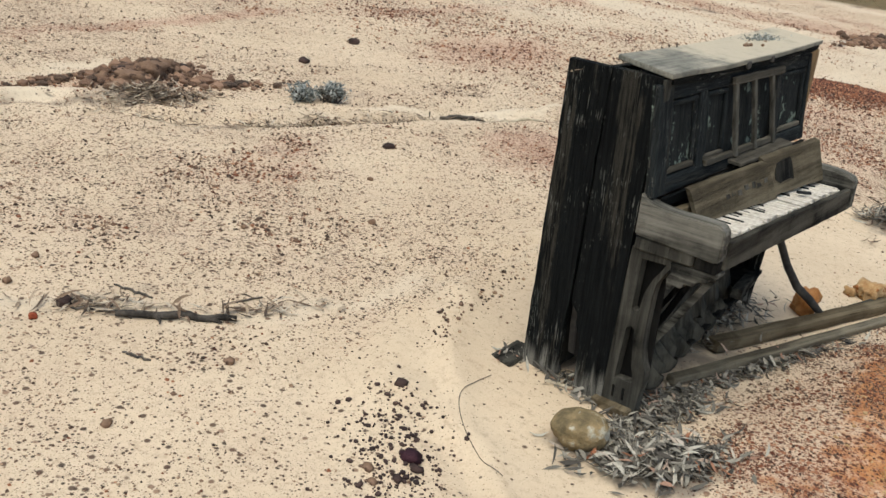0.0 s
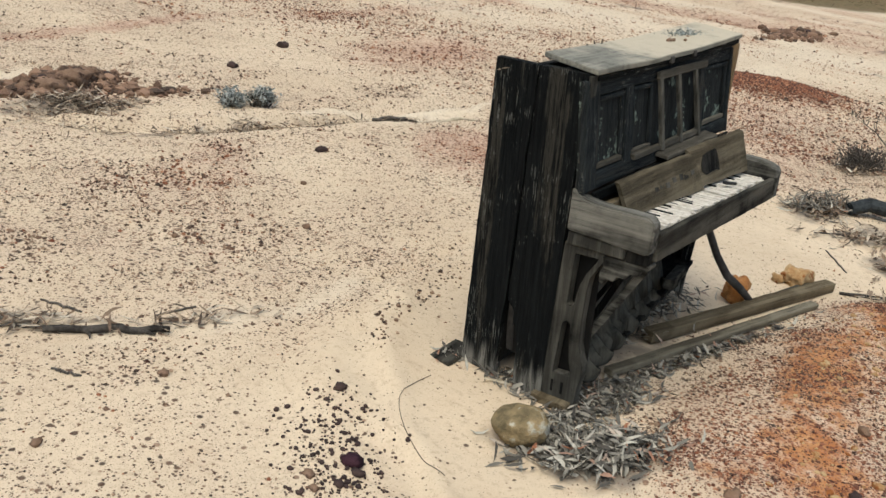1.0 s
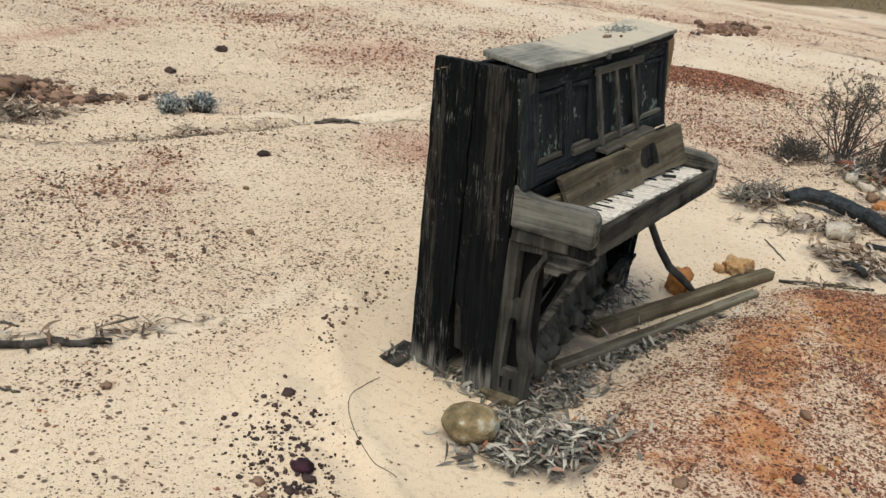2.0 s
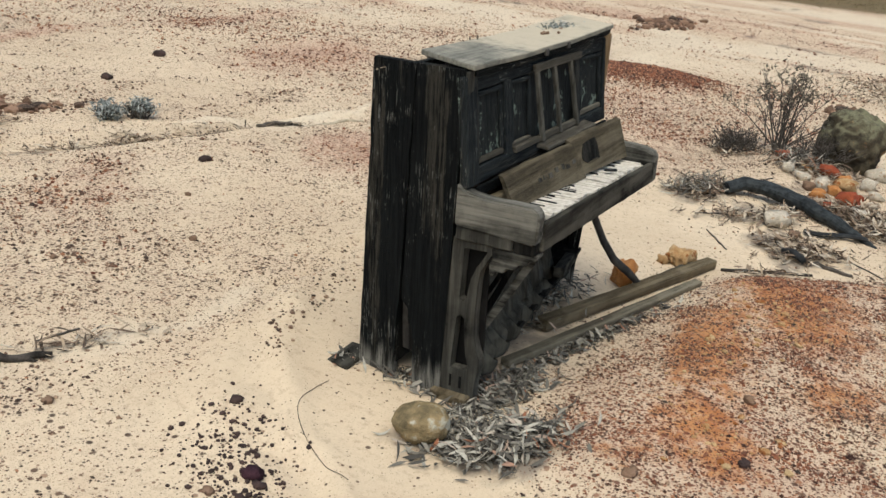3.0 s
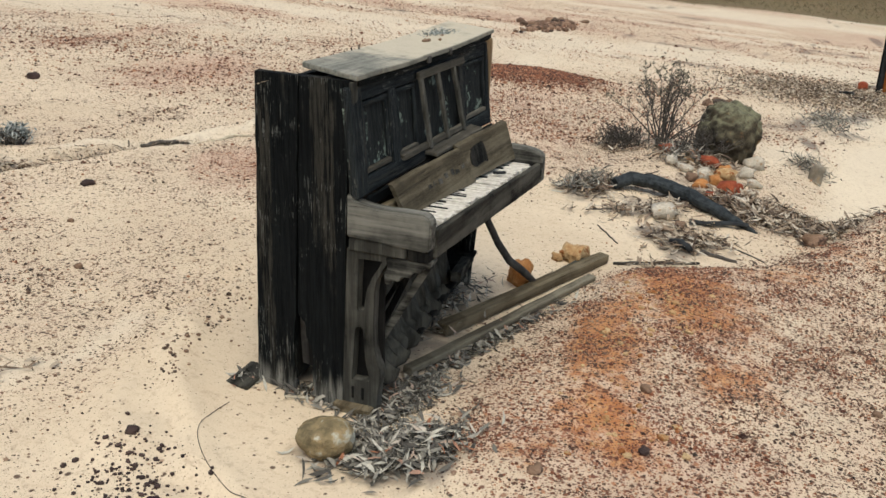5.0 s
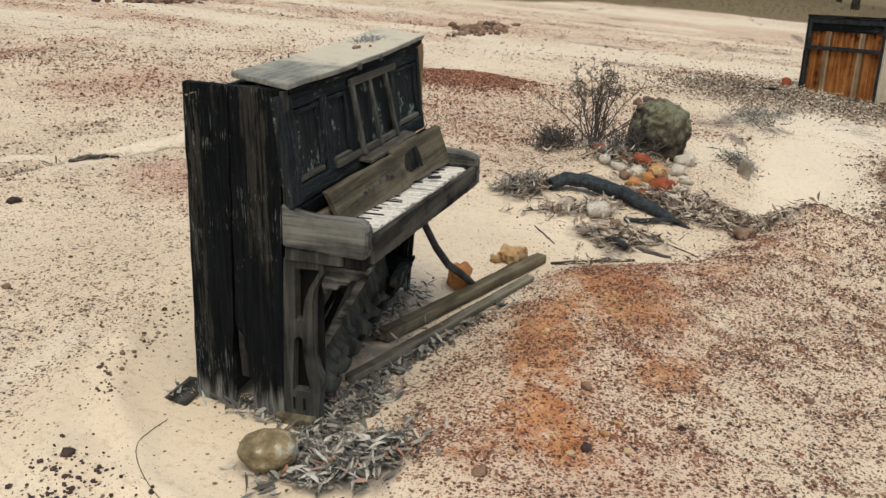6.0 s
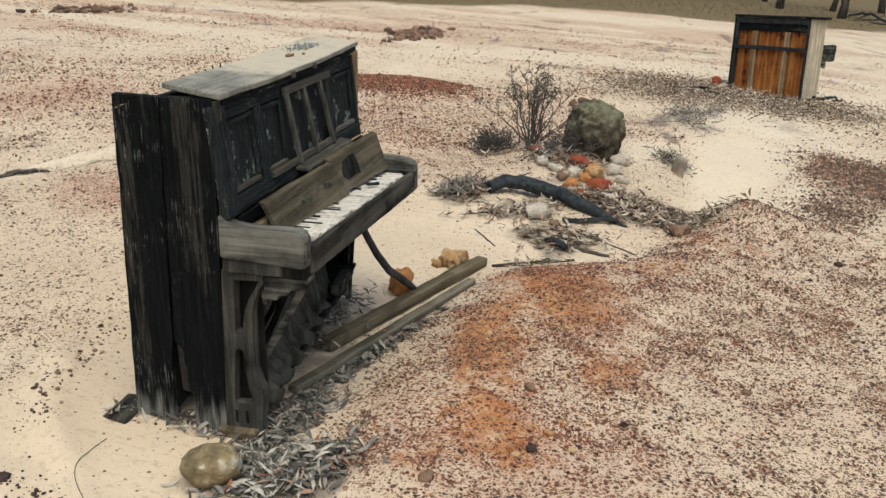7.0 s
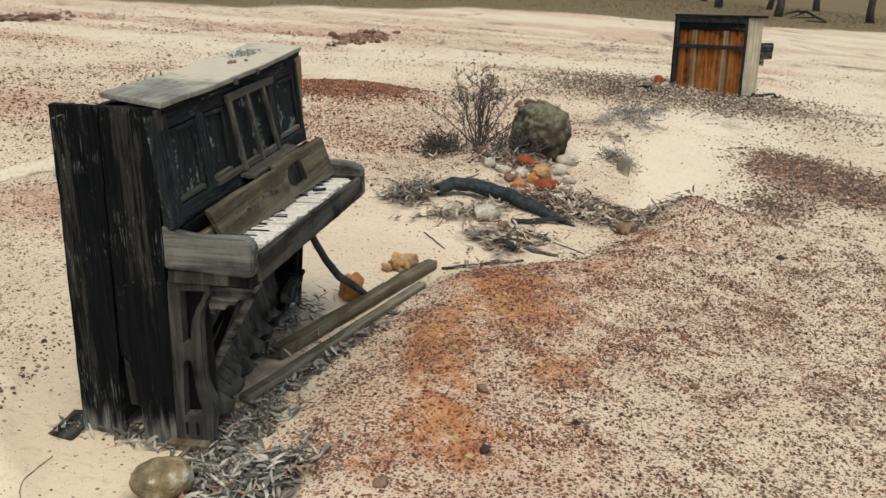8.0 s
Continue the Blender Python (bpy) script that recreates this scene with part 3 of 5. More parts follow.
def zones(x, y):
    wx, wy = x + (drift(x, y, 2.5, 21) - 0.5) * 0.35, y + (drift(x, y, 2.5, 31) - 0.5) * 0.35
    mound = inside(wx, wy, MOUND, 0.18)
    red = np.maximum(blob(wx, wy, RED), mound * (0.22 + 0.5 * drift(x, y, 1.4, 5)) * np.clip(1.25 + (y + 1.0) * 0.8 + 0.25 * np.maximum(x - 2, 0), 0.5, 1))
    pale = np.maximum(blob(wx, wy, PALE), np.maximum(along(wx, wy, [(a + 0.04, b + 0.08) for a, b in RILL], 0.065) * (0.4 + 0.5 * (x > 2.2)), np.maximum(along(wx, wy, LEDGE, 0.12), 0.7 * along(wx, wy, STRAND, 0.07))))
    wash = inside(wx, wy, WASH, 0.22)
    pale = np.maximum(pale * (1 - wash), 0.8 * wash)
    clean = np.maximum(inside(wx, wy, APRON, 0.3) * (1 - mound), pale)
    clean = clean * (1 - 0.5 * blob(x, y, [(-0.8, 0.38, 0.28, 0.2, 40, 1.0)]))
    orange, grey = blob(wx, wy, ORANGE), blob(wx, wy, GREY) * (1 - wash)
    # dark lines beside rill and ledge: the banks' shadow painted into the ground colour
    grey = np.maximum(grey, 0.75 * np.maximum(along(wx, wy, [(a - 0.03, b - 0.05) for a, b in RILL], 0.05), along(wx, wy, [(a - 0.03, b - 0.13) for a, b in LEDGE], 0.07)))
    dist = np.hypot(x, y)
    line = 33 - 0.56 * y - 0.99 * np.maximum(0, y - 3.6) + 5 * (drift(x, y, 0.15, 41) - 0.5)
    grass = np.clip((x - line) / 6 + 0.3, 0, 1)
    patchy = 0.45 + 0.75 * np.clip((drift(x, y, 0.8, 51) - 0.3) / 0.4, 0, 1)
    streak = drift(x * 1.3, y * 0.30, 0.8, 61)
    stones = np.clip(np.maximum(patchy, mound * np.clip(1.2 - 0.14 * np.maximum(x - 1.2, 0) + 0.12 * (y + 1.2), 0.6, 0.92)) * (1 - clean) * (0.6 + 0.6 * red), 0.03, 1)
    away = np.clip((dist - 8) / 6, 0, 1)
    bed = beds(wx, wy) * (1 - wash)
    stones = np.maximum(stones, bed)
    grey = np.maximum(grey, 0.55 * bed * (y < 0))
    brush = away * np.clip((0.025 - np.abs(drift(x * 1.2, y * 0.35, 0.5, 91) - 0.5)) / 0.02, 0, 1)
    grey = np.maximum(grey, 0.9 * brush)
    stones = np.maximum(stones, brush)
    stones = stones * (1 - away * np.clip((streak - 0.35) / 0.2, 0, 1) * 0.85) * np.clip(1.35 - dist / 60, 0.2, 1)
    red = np.maximum(red, away * 0.7 * np.clip((0.45 - streak) / 0.12, 0, 1))
    pale = np.maximum(pale, 0.8 * away * np.clip((streak - 0.51) / 0.08, 0, 1))
    red = np.maximum(red, away * (0.10 + 0.55 * drift(x * 1.2, y * 0.5, 0.6, 95)) * (1 - pale))
    stones = np.maximum(stones, 0.4 * away * (1 - pale)) * (1 - 0.93 * wash)
    return dict(red=red, orange=orange, clean=clean, grass=grass, grey=grey, stones=stones, pale=pale)


def make_ground():
    xs, ys = spread(-2.6, 6.2, 0.028, 700), spread(-4.0, 5.6, 0.028, 700)
    gx, gy = np.meshgrid(xs, ys)
    x, y = gx.ravel(), gy.ravel()
    co = np.stack([x, y, relief_field(x, y)], 1)
    nx, ny = len(xs), len(ys)
    i = (np.arange(ny - 1)[:, None] * nx + np.arange(nx - 1)[None, :]).ravel()
    me = mesh_from("ground", co, np.stack([i, i + 1, i + 1 + nx, i + nx], 1), GROUND, True)
    for key, val in zones(x, y).items():
        me.attributes.new(key, "FLOAT", "POINT").data.foreach_set("value", val.astype(np.float32))
    return tagged(new("ground", me), "pale sandy ground with red ironstone gravel and washed channels", "ground", kind="structure")


def mesh_from(name, co, faces, material, smooth=False):
    k = faces.shape[1]
    me = bpy.data.meshes.new(name)
    me.vertices.add(len(co))
    me.vertices.foreach_set("co", np.ascontiguousarray(co, np.float32).ravel())
    me.loops.add(faces.size)
    me.loops.foreach_set("vertex_index", faces.astype(np.int32).ravel())
    me.polygons.add(len(faces))
    me.polygons.foreach_set("loop_start", np.arange(0, faces.size, k, dtype=np.int32))
    me.polygons.foreach_set("use_smooth", np.full(len(faces), smooth))
    me.update(calc_edges=True)
    me.materials.append(material)
    return me


ground = make_ground()


# ---- loose stuff strewn over the ground ----
def ico():
    bm = bmesh.new()
    bmesh.ops.create_icosphere(bm, subdivisions=1, radius=1.0)
    co, fa = np.array([v.co[:] for v in bm.verts]), np.array([[v.index for v in f.verts] for f in bm.faces])
    bm.free()
    return co, fa


ICO, ICO_F = ico()
OCT = np.array([(1, 0, 0), (0, 1, 0), (-1, 0, 0), (0, -1, 0), (0, 0, 1), (0, 0, -1)], float)
OCT_F = np.array([(0, 1, 4), (1, 2, 4), (2, 3, 4), (3, 0, 4), (1, 0, 5), (2, 1, 5), (3, 2, 5), (0, 3, 5)])


def strew_stones(name, x, y, r, material, label, rng, sink=0.3, lift=None, form=None):
    """Many small stones in one mesh."""
    ball, tris = form or (ICO, ICO_F)
    n, w = len(x), len(ball)
    k = 1 + 0.45 * (rng.random((n, w, 1)) - 0.5)
    p = ball[None] * k
    ax = 0.75 + 0.6 * rng.random((n, 1, 3))
    ax[:, :, 2] *= 0.75
    p = p * ax * r[:, None, None]
    a = rng.random(n) * 2 * np.pi
    c, s = np.cos(a)[:, None], np.sin(a)[:, None]
    px, py = p[:, :, 0] * c - p[:, :, 1] * s, p[:, :, 0] * s + p[:, :, 1] * c
    z = (relief_field(x, y) if lift is None else lift) + r * (1 - 2 * sink) * 0.7
    co = np.stack([px + x[:, None], py + y[:, None], p[:, :, 2] + z[:, None]], 2).reshape(-1, 3)
    fa = (tris[None] + (np.arange(n) * w)[:, None, None]).reshape(-1, 3)
    return tagged(new(name, mesh_from(name, co, fa, material)), label, "gravel", kind="stuff")


def strew_leaves(name, x, y, lift, length, width, material, label, rng, tilt=0.5, category="leaf litter"):
    """Many curled lance-shaped leaves in one mesh: three cross-sections and two tips each."""
    n = len(x)
    t = np.array([-0.5, -0.2, 0.15, 0.5])
    w = np.array([0.12, 1.0, 0.85, 0.05])
    base = np.zeros((12, 3))
    for i in range(4):
        for j, o in enumerate((-0.5, 0.0, 0.5)):
            base[i * 3 + j] = (t[i], o * w[i], 0.0)
    p = np.repeat(base[None], n, 0)
    p[:, :, 0] *= length[:, None]
    p[:, :, 1] *= width[:, None]
    curl = (rng.random((n, 1)) - 0.3) * 1.1
    fold = rng.random((n, 1)) * 0.6
    p[:, :, 2] += curl * (base[None, :, 0] ** 2) * length[:, None] * 1.2 + fold * np.abs(p[:, :, 1])
    p[:, :, 1] += (rng.random((n, 1)) - 0.5) * (base[None, :, 0] ** 2) * length[:, None] * 1.2
    pitch, roll, yaw = (rng.random(n) - 0.5) * 2 * tilt, (rng.random(n) - 0.5) * 2 * tilt * 1.5, rng.random(n) * 2 * np.pi
    for a, i, j in ((roll, 1, 2), (pitch, 0, 2), (yaw, 0, 1)):
        c, s = np.cos(a)[:, None], np.sin(a)[:, None]
        u, v = p[:, :, i].copy(), p[:, :, j].copy()
        p[:, :, i], p[:, :, j] = u * c - v * s, u * s + v * c
    low = p[:, :, 2].min(1)
    z = relief_field(x, y) + lift - low
    co = p + np.stack([x, y, z], 1)[:, None, :]
    q = np.array([[i * 3 + j, i * 3 + j + 1, i * 3 + j + 4, i * 3 + j + 3] for i in range(3) for j in range(2)])
    fa = (q[None] + (np.arange(n) * 12)[:, None, None]).reshape(-1, 4)
    return tagged(new(name, mesh_from(name, co.reshape(-1, 3), fa, material, True)), label, category, kind="stuff")


def pile(rng, n, rows):
    """n plan points under soft ellipses, by weight."""
    w = np.array([r[2] * r[3] * r[5] for r in rows])
    pick = rng.choice(len(rows), n, p=w / w.sum())
    r = np.array(rows)[pick]
    u, v = rng.normal(0, 0.5, n) * r[:, 2], rng.normal(0, 0.5, n) * r[:, 3]
    c, s = np.cos(np.radians(r[:, 4])), np.sin(np.radians(r[:, 4]))
    return r[:, 0] + u * c - v * s, r[:, 1] + u * s + v * c


DOME = OCT[:5]
DOME_F = OCT_F[:4]


def make_gravel():
    rng = np.random.default_rng(4)
    n = 860000
    x, y = rng.uniform(-2.4, 11.0, n), rng.uniform(-4.6, 9.0, n)
    m = 270000
    x, y = np.concatenate([x, rng.uniform(-0.9, 4.6, m)]), np.concatenate([y, rng.uniform(-3.4, -0.25, m)])
    n += m
    z = zones(x, y)
    eye = np.hypot(x + 2.8, y + 1.3)
    free = ~((x > -0.05) & (x < 1.5) & (y > -0.1) & (y < 0.42)) & (x > -1.75 + (y - 2.36) / 2.1)
    clump = np.clip((drift(x, y, 3.5, 71) - 0.25) / 0.3, 0.12, 1)
    fine = np.clip((drift(x, y, 9.0, 73, 2) - 0.30) / 0.35, 0.25, 1)
    keep = (rng.random(n) < z["stones"] * fine * np.maximum(clump, 0.5 * (z["red"] > 0.2)) * np.clip(1.55 - eye / 8.5, 0.2, 1)) & free & (eye > 1.6)
    grow = 1 + 0.085 * np.clip(eye - 3.5, 0, 8)
    r = np.clip(np.exp(rng.normal(np.log(0.0034), 0.42, n)), 0.0018, 0.0105) * np.where(rng.random(n) < 0.004, 1.7, 1.0)
    small = r < 0.0062
    r = r * grow * (1 + 0.55 * beds(x, y))
    reddish = rng.random(n) < np.clip(z["red"] * 1.5, 0.15, 0.96)
    for mask, mat, name, label in ((~reddish, GRAVEL, "gravel", "dark brown ironstone gravel strewn over sand"), (reddish, RED_GRAVEL, "red_gravel", "rusty red gravel strewn over sand")):
        a, b = keep & mask & small, keep & mask & ~small
        strew_stones(name, x[a], y[a], r[a], mat, "fine " + label, rng, form=(DOME, DOME_F))
        strew_stones(name, x[b], y[b], r[b], mat, "coarse " + label, rng, form=(OCT, OCT_F))
    n = 260000
    x, y = rng.uniform(4, 24, n), rng.uniform(-8, 13, n)
    z = zones(x, y)
    far = np.hypot(x + 2.8, y + 1.3)
    keep = (rng.random(n) < z["stones"] * np.clip((drift(x, y, 1.0, 81) - 0.25) / 0.35, 0.08, 1) * np.clip(1.7 - far / 17, 0.15, 1)) & (far > 8.5) & (z["grass"] < 0.3)
    r = np.clip(np.exp(rng.normal(np.log(0.0085), 0.4, n)), 0.005, 0.03) * (1 + 0.03 * np.clip(far - 9, 0, 10))
    strew_stones("distant_gravel", x[keep], y[keep], r[keep], RED_GRAVEL, "scattered red stones on washed sand", rng, form=(DOME, DOME_F))


make_gravel()


# ---- the burnt upright piano ----
def keyfall(p):
    """The key bed sags towards the treble end."""
    return (p[0], p[1], p[2] - 0.057 * p[0])


def slant(p):
    """The upper front leans: its foot stands further out than its head."""
    return (p[0], p[1] - 0.01 - (1.22 - p[2]) * 0.10, p[2])


def square(v):
    return math.copysign(abs(v) ** 0.5, v)


def eased(bm, width):
    """Break all sharp edges of a board."""
    bmesh.ops.recalc_face_normals(bm, faces=bm.faces)
    sharp = [e for e in bm.edges if len(e.link_faces) == 2 and e.calc_face_angle() > 0.6]
    bmesh.ops.bevel(bm, geom=sharp, offset=width, segments=2, affect="EDGES", clamp_overlap=True)
    return bm


def pierced(outline, holes, x0, x1):
    """A board with holes through it: outlines in y and z, from x0 to x1."""
    bm = bmesh.new()
    for ring in [outline] + holes:
        vs = [bm.verts.new((x0, y, z)) for y, z in ring]
        for a, b in zip(vs, vs[1:] + vs[:1]):
            bm.edges.new((a, b))
    bmesh.ops.triangle_fill(bm, edges=bm.edges[:], use_beauty=True)
    grown = bmesh.ops.extrude_face_region(bm, geom=bm.faces[:], use_keep_orig=True)
    for v in grown["geom"]:
        if isinstance(v, bmesh.types.BMVert):
            v.co.x = x1
    return bm


def make_piano():
    rng = random.Random(5)
    m = Matrix(((0.9995, 0.0022, -0.0317, 0), (0.0, 0.9977, 0.0685, 0), (0.0318, -0.0685, 0.9971, 0.0164), (0, 0, 0, 1)))
    piano = thing("upright_piano", "burnt and weathered upright piano with broken lower front on sand", "piano", m)
    # bass side: two charred boards with an open crack between them
    rear = [(0.403, -0.03), (0.36, -0.03)] + edge_line((0.243, -0.02), (0.230, 0.33), 10, 0.010, 1.0) + edge_line((0.225, 0.32), (0.190, 1.250), 14, 0.006, 2.0) + [(0.190, 1.250)] + edge_line((0.364, 1.255), (0.403, -0.03), 16, 0.004, 3.0)
    part("side_board", slab(rear, -0.004, 0.030, 0.002), CHAR, piano, "charred black side board")
    front = [(0.024, -0.03), (0.10, -0.035)] + edge_line((0.153, -0.03), (0.146, 0.18), 6, 0.008, 4.0) + edge_line((0.146, 0.18), (0.188, 0.335), 8, 0.014, 5.0) + edge_line((0.207, 0.345), (0.181, 1.250), 14, 0.007, 6.0) + [(0.181, 1.252), (-0.012, 1.250)] + edge_line((-0.012, 1.250), (0.024, -0.03), 14, 0.003, 7.0)
    part("side_board", slab(front, -0.014, 0.026, 0.002, 2.0), CHAR, piano, "charred black side board with a splintered lower edge")
    part("edge_strip", box(-0.018, 0.03, -0.026, -0.012, 0.80, 1.245, (1, 1, 14), 0.004, 0.002, seed=3), GREY_Z, piano, "grey splintered edge strip")
    treble = [(0.40, -0.03), (0.365, 1.24), (-0.010, 1.215), (0.02, -0.03)]
    part("side_board", slab(treble, 1.440, 1.475), CHAR, piano)
    # back: posts, beams and a charred sounding board, blackened to paint in the cavity's shade
    for x in (0.05, 0.48, 0.95, 1.37):
        part("back_post", box(x, x + 0.07, 0.27, 0.36, 0.02, 1.20, (1, 1, 6), 0.004, 0.004, seed=x), SOOT, piano)
    part("back_beam", box(0.03, 1.44, 0.20, 0.36, 1.13, 1.205, (8, 1, 1), 0.006, 0.004), CHAR_X, piano)
    part("back_beam", box(0.03, 1.44, 0.26, 0.36, 0.02, 0.10, (8, 1, 1), 0.006, 0.004), SOOT, piano)
    part("sounding_board", box(0.03, 1.44, 0.235, 0.25, 0.05, 1.15, (6, 1, 6), 0.004, 0.0), SOOT, piano)
    part("iron_frame", box(0.04, 1.43, 0.195, 0.225, 0.10, 1.12, (8, 1, 8), 0.012, 0.004), IRON, piano, "sooty cast iron frame")
    # lid: a warped board with a lip, in two layers
    lid_warp = lambda p: (p[0] + 0.20 * (p[1] + 0.04) * (1 - p[0] / 1.47), p[1] - 0.012 * (p[0] / 1.47), p[2] + 0.020 * (p[0] / 1.47) ** 2 - 0.006 * math.sin(p[0] * 2.2) + 0.10 * (p[1] + 0.04))
    lid = part("lid", box(-0.010, 1.460, -0.040, 0.196, 1.250, 1.270, (26, 5, 1), 0.0025, 0.003, lid_warp, 7.0), LID, piano, "grey weathered lid dusted with sand")
    part("lid_lip", box(0.02, 1.45, -0.034, -0.012, 1.226, 1.249, (20, 1, 1), 0.004, 0.002, lid_warp, 12.0), CHAR_X, lid)
    part("hinge", box(0.86, 0.885, -0.047, -0.035, 1.238, 1.262, (1, 1, 1), 0.0, 0.002, lid_warp), IRON, lid)
    part("hinge", box(0.62, 0.65, -0.047, -0.035, 1.236, 1.262, (1, 1, 1), 0.0, 0.002, lid_warp), IRON, lid)
    part("top_strip", box(0.0, 1.44, 0.205, 0.24, 1.215, 1.240, (18, 1, 1), 0.006, 0.002), CHAR_X, piano)
    # upper front: rails, stiles and recessed panels
    uf = part("upper_front", box(-0.02, 1.46, 0.016, 0.028, 0.845, 1.225, (10, 1, 6), 0.002, 0.0, slant), PANEL, piano, "flaking black upper front panel")
    for name, x0, x1, z0, z1, y0, mat in (("rail", -0.03, 1.465, 1.170, 1.228, -0.004, FRONT_X), ("rail", -0.03, 1.47, 0.838, 0.900, -0.008, FRONT_X),
                                          ("stile", -0.03, 0.065, 0.838, 1.228, -0.010, FRONT_Z), ("stile", 0.300, 0.362, 0.89, 1.18, -0.006, FRONT_Z),
                                          ("stile", 1.055, 1.125, 0.89, 1.18, -0.006, FRONT_Z), ("stile", 1.430, 1.468, 0.838, 1.225, -0.008, FRONT_Z)):
        part(name, box(x0, x1, y0, 0.016, z0, z1, (max(1, int((x1 - x0) * 10)), 1, max(1, int((z1 - z0) * 14))), 0.0035, 0.004, slant, 10, x0), mat, uf)
    for x0, x1 in ((0.075, 0.29), (0.372, 0.56), (1.14, 1.42)):
        for z0, z1 in ((0.905, 0.925), (1.145, 1.163)):
            part("moulding", box(x0, x1, -0.002, 0.016, z0, z1, (6, 1, 1), 0.003, 0.004, slant, 12, x0), DESK_X if z0 < 1 else FRONT_X, uf)
        for a in (x0, x1 - 0.016):
            part("moulding", box(a, a + 0.016, -0.002, 0.016, 0.926, 1.144, (1, 1, 8), 0.003, 0.004, slant, 12, a), FRONT_Z, uf)
    desk = part("music_desk", box(0.555, 1.075, -0.030, -0.012, 1.175, 1.205, (8, 1, 1), 0.003, 0.003, slant), DESK_X, piano, "grey wooden music desk frame")
    for xt, xb in ((0.575, 0.640), (0.755, 0.842), (0.950, 1.046)):
        lean = lambda p, xt=xt, xb=xb: slant((p[0] + xb + (xt - xb) * (p[2] - 0.89) / 0.31, p[1], p[2]))
        part("bar", box(-0.013, 0.013, -0.028, -0.010, 0.885, 1.20, (1, 1, 10), 0.003, 0.003, lean, 10, xt), DESK_Z, desk)
    part("rail", box(0.37, 1.05, -0.020, 0.0, 0.888, 0.912, (8, 1, 1), 0.004, 0.003, slant, 9), DESK_X, desk)
    part("music_shelf", box(0.60, 1.17, -0.075, 0.0, 0.862, 0.880, (8, 2, 1), 0.004, 0.003, lambda p: (p[0], p[1] - 0.035, p[2] + 0.10 * (p[1] + 0.03)), 9), DESK_X, piano, "loose grey shelf board")
    part("shelf_front", box(0.02, 1.45, -0.075, -0.060, 0.800, 0.838, (14, 1, 1), 0.004, 0.003, None, 9), CHAR_X, piano)
    # key bed, arms and keys
    part("key_bed", box(-0.005, 1.46, -0.315, -0.01, 0.635, 0.700, (12, 3, 1), 0.004, 0.004, keyfall), GREY_X, piano, "grey weathered key bed")
    part("key_slip", box(0.024, 1.43, -0.336, -0.312, 0.648, 0.752, (20, 1, 2), 0.004, 0.004, keyfall, 12), GREY_X, piano, "grey worn key slip with a ragged edge")
    part("key_rail", box(0.026, 1.42, -0.316, -0.300, 0.702, 0.741, (30, 1, 1), 0.006, 0.002, keyfall, 25), COAL, piano)
    part("key_block", box(0.026, 1.43, -0.16, -0.03, 0.702, 0.735, (12, 1, 1), 0.004, 0.003, keyfall), SOOT, piano)
    arm_side = [(-0.010, 0.698), (-0.318, 0.680), (-0.331, 0.692), (-0.334, 0.785), (-0.326, 0.806), (-0.305, 0.818), (-0.23, 0.819), (-0.168, 0.817), (-0.11, 0.820), (-0.065, 0.827), (-0.035, 0.838), (-0.012, 0.856)]
    part("arm", eased(slab(arm_side, -0.036, 0.022), 0.006), GREY_Y, piano, "grey weathered key arm with bleached front")
    part("arm_block", box(-0.022, 0.040, -0.236, -0.010, 0.640, 0.690, (1, 6, 1), 0.004, 0.005, None, 9), GREY_Z, piano)
    part("arm_block", box(-0.016, 0.045, -0.322, -0.238, 0.634, 0.680, (1, 3, 1), 0.003, 0.005, None, 9), SOOT, piano, "dark end of the key bed")
    arm2 = lambda p: keyfall((p[0], p[1], p[2] - (0.030 * max(0.0, (-p[1] - 0.22) / 0.12) ** 2 if p[2] > 0.75 else 0.0)))
    part("arm", box(1.405, 1.490, -0.345, 0.018, 0.650, 0.828, (3, 9, 4), 0.005, 0.014, arm2, 8), GREY_Y, piano, "grey weathered key arm")
    jag = [(-0.150, 0.632), (-0.326, 0.636), (-0.325, 0.618), (-0.300, 0.612), (-0.292, 0.592), (-0.262, 0.590), (-0.252, 0.568), (-0.215, 0.566), (-0.205, 0.545), (-0.176, 0.548), (-0.170, 0.526), (-0.152, 0.530), (-0.148, 0.575), (-0.160, 0.590)]
    part("broken_block", eased(slab(jag, -0.012, 0.060, 0.004), 0.003), GREY_Y, piano, "splintered wood block under the key bed")
    pitch, x0 = 0.0254, 0.068
    for i in range(52):
        if i in (3, 30, 41):
            continue
        x, up, back = x0 + i * pitch, rng.uniform(-0.004, 0.003), rng.uniform(-0.004, 0.004)
        tip = lambda p, up=up: keyfall((p[0], p[1], p[2] + up + 0.05 * up / 0.004 * (p[1] + 0.16) * 0.3))
        part("white_key", box(x + 0.0018, x + pitch - 0.0018, -0.298 + back * 2.5, -0.140, 0.728, 0.748, (1, 1, 1), 0.0, 0.0015, tip), IVORY, piano)
    for i in range(51):
        if i % 7 in (1, 4) or rng.random() < 0.25 + 0.5 * (i > 22):
            continue
        x = x0 + (i + 1) * pitch
        part("black_key", box(x - 0.0036, x + 0.0036, -0.225 + rng.uniform(-0.03, 0.02), -0.145, 0.744, 0.752, (1, 1, 1), 0.0, 0.0015, keyfall), COAL, piano)
    # fall board, slumped askew over the back of the keys
    def fall(p):
        u, v = p[0], p[2]
        a = Vector((0.155, -0.140, 0.752)).lerp(Vector((1.400, -0.200, 0.690)), u)
        b = Vector((0.130, -0.090, 0.872)).lerp(Vector((1.385, -0.150, 0.868)), u)
        return a.lerp(b, v) + Vector((0, p[1], 0.3 * p[1]))
